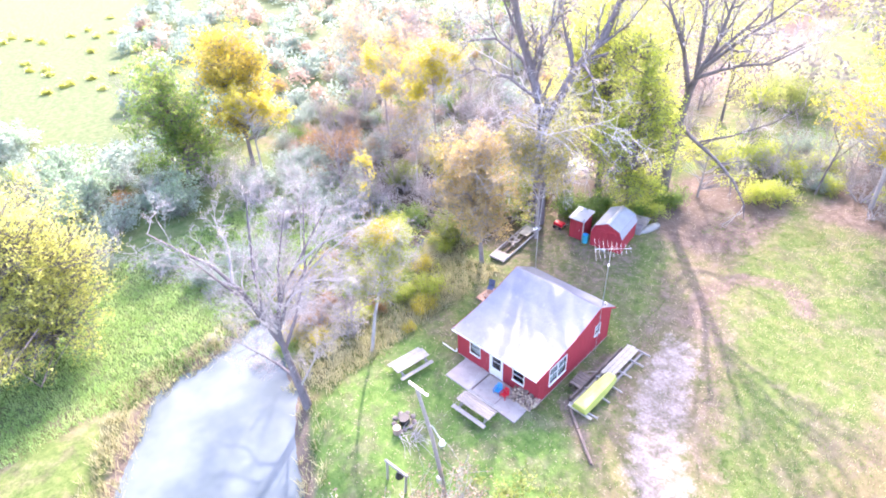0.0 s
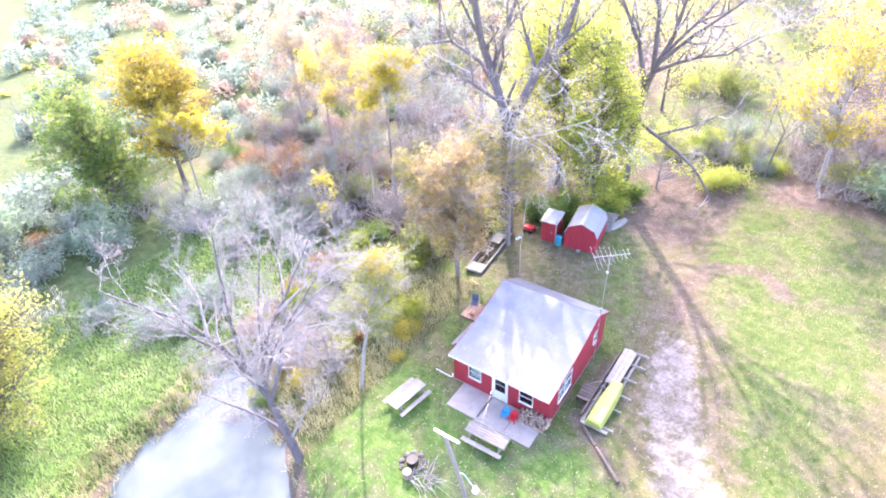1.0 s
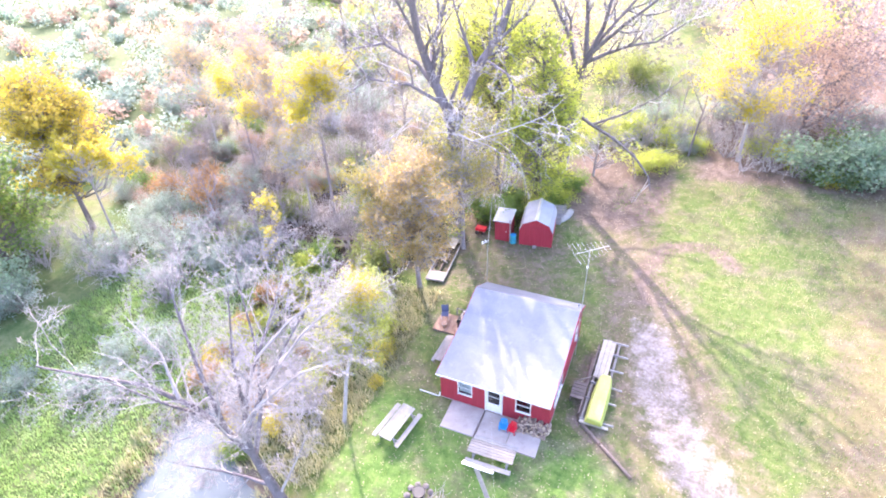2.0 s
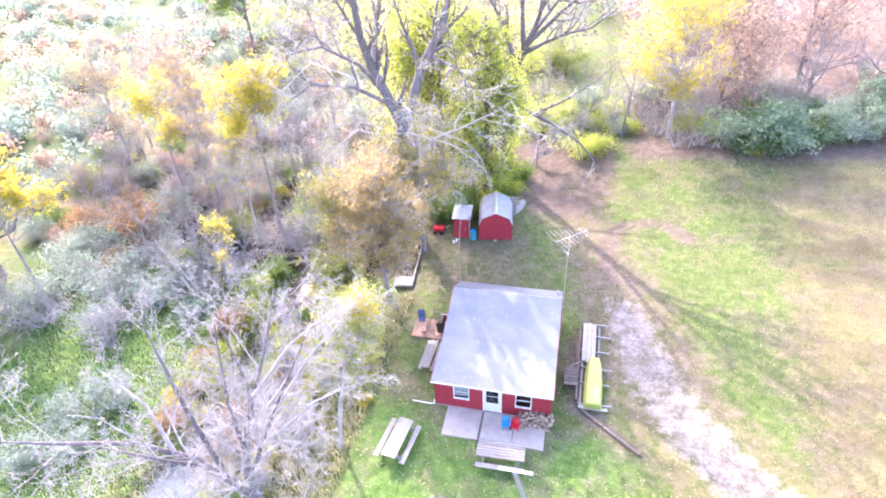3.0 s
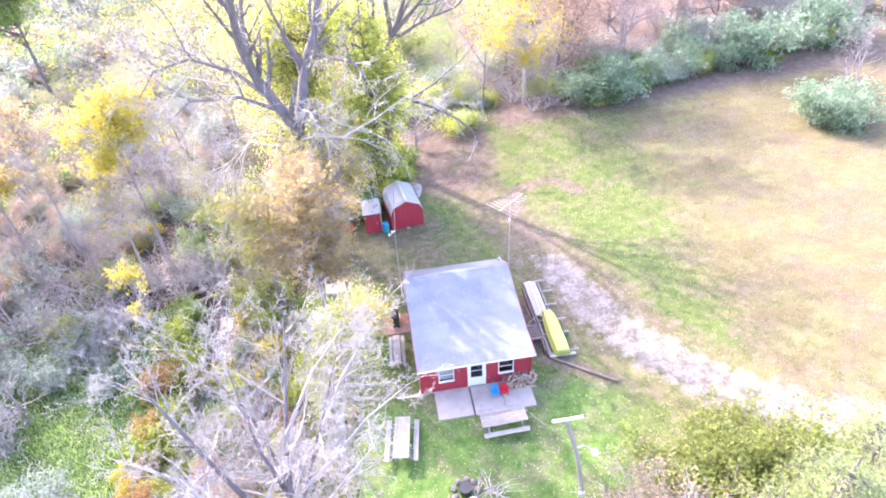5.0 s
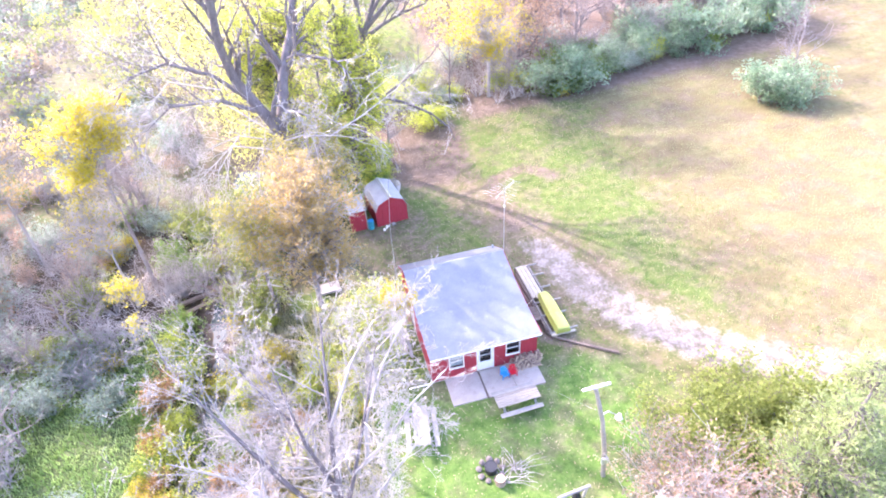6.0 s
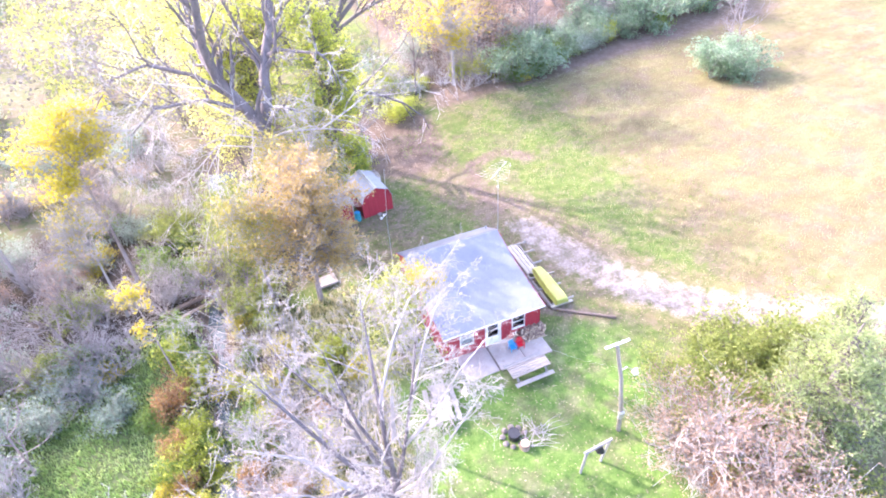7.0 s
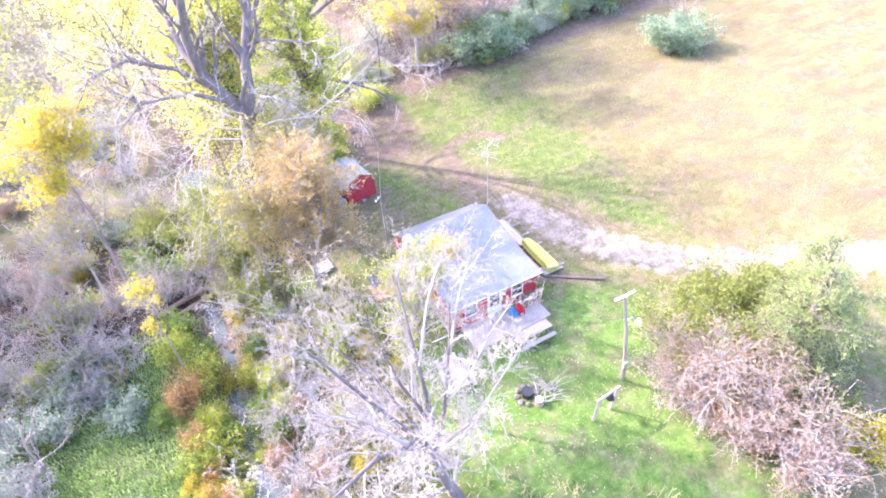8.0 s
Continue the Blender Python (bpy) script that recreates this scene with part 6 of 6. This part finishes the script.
# woods behind
for k in range(60):
    x, y = pick.uniform(-24, 16), pick.uniform(23, 58)
    if x > -1.5 and y < 47 or math.hypot(x - 0.6, y - 28.2) < 1.5 or math.hypot(x + 6.2, y - 17.5) < 2:
        continue
    spots[pick.choice(["bt", "bt", "bt", "t1", "p", "s1", "k"] if x < -14 else ["bt", "bt", "gt", "gt", "gt", "t1", "v", "l", "l", "t2"])].append((x, y, pick.uniform(0.95, 1.4)))
for k in range(40):
    x, y = pick.uniform(16, 78), pick.uniform(40, 62)
    spots[pick.choice(["rt", "p", "bt", "bt", "p", "k", "k"])].append((x, y + 0.12 * (x - 20), pick.uniform(1.0, 1.5)))
for k in range(46):
    x, y = pick.uniform(-46, -21), pick.uniform(9, 42)
    if math.hypot(x + 40, y - 7.2) < 5 or math.hypot(x + 18.3, y - 17) < 2.5:
        continue
    spots[pick.choice(["t0", "bt", "s0", "s1", "o", "bt", "k", "p", "g"])].append((x, y, pick.uniform(0.8, 1.2)))
for k in range(40):
    x, y = pick.uniform(-25, -8.5), pick.uniform(8.5, 27)
    if float(from_line(x, y, CREEK)) < 0.5 or math.hypot(x + 15.8, y - 6.6) < 2:
        continue
    spots[pick.choice(["bt", "bt", "p", "g", "y", "v", "t2"])].append((x, y, pick.uniform(0.7, 1.15)))
for k in range(58):
    x, y = pick.uniform(15, 80), pick.uniform(37.5, 47)
    spots[pick.choice(["k", "p", "p", "t0", "k", "bt", "s0"])].append((x, y + 0.12 * (x - 20), pick.uniform(1.0, 1.5)))
for k in range(44):
    x = pick.uniform(-17.5, -9.0)
    y = pick.uniform(-7.5, 3.5)
    if float(from_line(x, y, CREEK)) < 0.0:
        continue
    spots[pick.choice(["o", "l", "g", "y", "p", "t2"])].append((x, y, pick.uniform(0.4, 0.75)))
spots["rt"] += [(21.0, 40.5, 1.4)]
spots["bt"] += [(16.6, 38.6, 1.3), (18.6, 36.6, 1.1), (23.6, 39.2, 1.3), (29.0, 40.0, 1.3), (34.0, 41.0, 1.3), (18.0, 43.0, 2.0), (25.0, 44.5, 1.9), (31.0, 45.5, 2.0), (38.0, 46.0, 1.9), (46.0, 46.0, 2.0)]
spots["t0"] += [(-42.6, -1.2, 1.3), (-40.2, 3.6, 1.3), (-37.8, 5.2, 1.2), (-38.4, 1.2, 1.2)]
spots["g"] += [(-44.6, -1.6, 1.6), (-42.0, 2.6, 1.5)]
spots["gt"] += [(15.6, 43.0, 1.3)]
spots["bt"] += [(-8.4, -3.0, 1.0), (-11.3, -4.8, 0.9), (-9.8, 1.8, 0.75), (46.5, 25.5, 1.2), (47.5, 28.0, 1.1)]
# pinkish wood north-west of the creek
for k in range(46):
    x, y = pick.uniform(-44, -22), pick.uniform(17, 40)
    spots[pick.choice(["t0", "k", "k", "p", "p", "p", "y", "k", "s0"])].append((x, y, pick.uniform(0.8, 1.2)))
# scrub west of the creek
for k in range(80):
    x, y = pick.uniform(-72, -24), pick.uniform(-14, 60)
    if x > -30 and y < 14 or math.hypot(x + 42, y - 4) < 6.5 or y < -14 - (x + 30) * 0.2 - 6:
        continue
    spots[pick.choice(["s0", "s1", "s0", "s1", "t0", "t2", "o", "k", "b0", "l", "bt"])].append((x, y, pick.uniform(0.8, 1.3)))

for key, proto in (("s0", silver[0]), ("s1", silver[1]), ("b0", blue[0]), ("b1", blue[1]), ("t0", thicket[0]), ("t1", thicket[1]), ("t2", thicket[2]), ("p", pale_thicket),
                   ("o", orange), ("k", pink), ("K", tall_pink), ("l", lime), ("y", yellow), ("v", olive), ("g", green), ("bt", bare_small), ("rt", tan_small), ("gt", gold_small)):
    place(proto, spots[key], pick)

# far scrub and woods, joined
r = np.random.default_rng(90)


def far_growth(name, label, n, xs, ys, height, leaf, skip=None):
    c = np.stack([r.uniform(*xs, n), r.uniform(*ys, n)], -1)
    if skip is not None:
        c = c[~skip(c)]
    h = r.uniform(0.6, 1.3, len(c)) * height
    top = land(c[:, 0], c[:, 1])
    per = 110
    d = r.normal(0, 1, (len(c), per, 3))
    d /= np.linalg.norm(d, axis=2)[:, :, None]
    d *= r.uniform(0.55, 1.0, (len(c), per, 1))
    p = np.stack([c[:, 0, None] + d[..., 0] * h[:, None] * 0.6, c[:, 1, None] + d[..., 1] * h[:, None] * 0.6, top[:, None] + h[:, None] * (0.5 + 0.5 * d[..., 2])], -1).reshape(-1, 3)
    v, f = leaf_quads(r, p, 2, (0.35, 0.35, 0.3), 0.27)
    tagged(link_mesh(name, v, f, leaf), label, "scrub", kind="stuff")


far_growth("far_scrub", "far grey-green scrub beyond the creek", 420, (-170, -44), (-20, 130), 3.2, LEAF_SILVER, lambda c: (c[:, 0] < -72) & (c[:, 1] < 3 + (-74 - c[:, 0]) * 0.45))
far_growth("far_scrub", "far pinkish brown bushes among pale scrub", 120, (-130, -44), (8, 120), 3.0, LEAF_PINK, lambda c: (c[:, 0] < -72) & (c[:, 1] < 3 + (-74 - c[:, 0]) * 0.45))
far_growth("far_wood", "far grey leafless wood", 150, (-70, 30), (58, 170), 7.5, LEAF_GREY)
far_growth("far_wood", "far pale yellow autumn trees", 70, (-60, 30), (52, 150), 7.5, LEAF_BANK)
far_growth("far_wood", "far russet autumn wood past the field", 200, (20, 170), (66, 150), 8.5, LEAF_PINK)
far_growth("meadow_tufts", "rough tussocks on the far pale meadow", 110, (-150, -50), (-60, 30), 0.5, LEAF_WILLOW, lambda c: (c[:, 0] > -72) & (c[:, 1] > -16))
far_growth("far_scrub", "far blue-green trees along the meadow", 60, (-190, -110), (52, 100), 6.0, LEAF_BLUEGREEN)

# fallen logs across the creek
for a, b, rad in (((-17.0, 13.2, -0.75), (-11.3, 14.4, -0.45), 0.2), ((-16.2, 12.4, -0.85), (-11.8, 13.5, -0.6), 0.14), ((-15.2, 15.6, -0.7), (-12.0, 12.6, -0.35), 0.13)):
    a, b = Vector(a), Vector(b)
    t = thing("fallen_log", "weathered fallen trunk lying across the creek", "log", a.x, a.y, a.z, 0, "fallen logs")
    d = b - a
    part("stem", rod([(0, 0, 0), d * 0.35 + Vector((0, 0, 0.06)), d * 0.7 + Vector((0.1, 0.1, 0.02)), d], rad, 8, radius_end=rad * 0.6), LOG_BARK, t)
    part("snag", rod([d * 0.55, d * 0.55 + Vector((0.5, 0.5, 0.5))], rad * 0.35, 5, radius_end=0.02), LOG_BARK, t)

# creek stones
stones = tagged(new("creek_stones"), "pale stones in the shallow creek bed", "stones", kind="stuff")
rng = random.Random(7)
shape = []
for k in range(3):
    bm = bmesh.new()
    bmesh.ops.create_icosphere(bm, subdivisions=1, radius=0.5)
    for v in bm.verts:
        v.co = Vector((v.co.x * rng.uniform(0.8, 1.2), v.co.y * rng.uniform(0.8, 1.2), v.co.z * rng.uniform(0.45, 0.75)))
    me = bpy.data.meshes.new("stone")
    bm.to_mesh(me)
    bm.free()
    me.materials.append(STONE)
    shape.append(me)
for k in range(70):
    y = rng.uniform(4.5, 15.5)
    x = float(np.interp(y, [4.5, 5.5, 9.5, 14.5, 15.5], [-13.3, -13.2, -13.6, -13.5, -13.4])) + rng.uniform(-1.5, 1.5)
    s = new("stone", rng.choice(shape))
    s.parent = stones
    size = rng.uniform(0.15, 0.6)
    s.matrix_basis = pose(x, y, max(ground_z(x, y), WATER_Z - 0.08) + 0.06 * size, 0, 0, rng.uniform(0, 360)) @ Matrix.Diagonal((size, size, size, 1))

# grass, reeds and fallen leaves
r = np.random.default_rng(95)


def tufts(name, label, x, y, height, material, blades=7, spread=0.16, width=0.02):
    n = len(x)
    z = land(x, y)
    a = r.uniform(0, 2 * np.pi, (n, blades))
    h = height * r.uniform(0.5, 1.2, (n, blades))
    out = h * r.uniform(0.25, 0.8, (n, blades))
    bx = x[:, None] + r.normal(0, spread, (n, blades))
    by = y[:, None] + r.normal(0, spread, (n, blades))
    px, py = -np.sin(a) * width, np.cos(a) * width
    zz = np.repeat(z[:, None], blades, 1)
    v = np.stack([np.stack([bx - px, by - py, zz - 0.03], -1), np.stack([bx + px, by + py, zz - 0.03], -1),
                  np.stack([bx + np.cos(a) * out + px * 0.3, by + np.sin(a) * out + py * 0.3, zz + h], -1),
                  np.stack([bx + np.cos(a) * out - px * 0.3, by + np.sin(a) * out - py * 0.3, zz + h], -1)], 2).reshape(-1, 3)
    tagged(link_mesh(name, v, np.arange(len(v)).reshape(-1, 4), material), label, "grass", kind="stuff")


x, y = r.uniform(-31, -14, 13000), r.uniform(-26, 12, 13000)
m = from_line(x, y, CREEK) > 0.8
tufts("grass", "long green grass on the far creek bank", x[m], y[m], 0.24, GRASS_BLADE, 5, 0.2, 0.035)
x, y = r.uniform(-20, 6, 26000), r.uniform(-27, 4, 26000)
d = from_line(x, y, CREEK)
m = (d > 0.1) & (d < 2.2) & ((x < -12) | (y < -14) | (x + y < -22) | (r.uniform(size=len(x)) < 0.25))
m &= r.uniform(size=len(x)) < 0.22
tufts("reeds", "straw-coloured long grass along the water", x[m], y[m], 0.55, STRAW, 8, 0.16, 0.03)
x, y = r.uniform(-12.5, -3.0, 5000), r.uniform(-8, 17, 5000)
m = (from_line(x, y, CREEK) > 0.6) & ((y < 9) & (x < -4.0) | (x < -8.5))
tufts("grass", "mixed dry and green growth on the near creek bank", x[m], y[m], 0.4, STRAW, 6, 0.2, 0.028)
x, y = r.uniform(-4, 26, 11000), r.uniform(-15, 30, 11000)
m = (from_line(x, y, TRACK) > 0.3) & ~((x > -0.2) & (x < 6.9) & (y > -2.1) & (y < 8.2)) & ((x > 6) | (y < 17))
tufts("grass", "short mown grass with seed heads", x[m], y[m], 0.09, LAWN_BLADE, 5, 0.12, 0.018)
x, y = r.uniform(14, 44, 7000), r.uniform(-12, 32, 7000)
m = from_line(x, y, TRACK) > 0.6
tufts("grass", "dry tan meadow grass", x[m], y[m], 0.13, STRAW, 4, 0.3, 0.02)
x, y = r.uniform(-8, 24, 14000), r.uniform(-13, 36, 14000)
m = ~((x > -0.2) & (x < 6.9) & (y > -0.4) & (y < 8.3)) & (r.uniform(size=len(x)) < np.clip(1.25 - np.abs(x - 3) / 22, 0.1, 1)) & (from_line(x, y, CREEK) > 0.5)
p = np.stack([x[m], y[m], land(x[m], y[m]) + 0.03], -1)
v, f = leaf_quads(r, p, 1, (0.02, 0.02, 0.005), 0.045, 2.5)
tagged(link_mesh("leaf_litter", v, f, FALLEN), "pale fallen leaves scattered over the lawn", "leaves", kind="stuff")
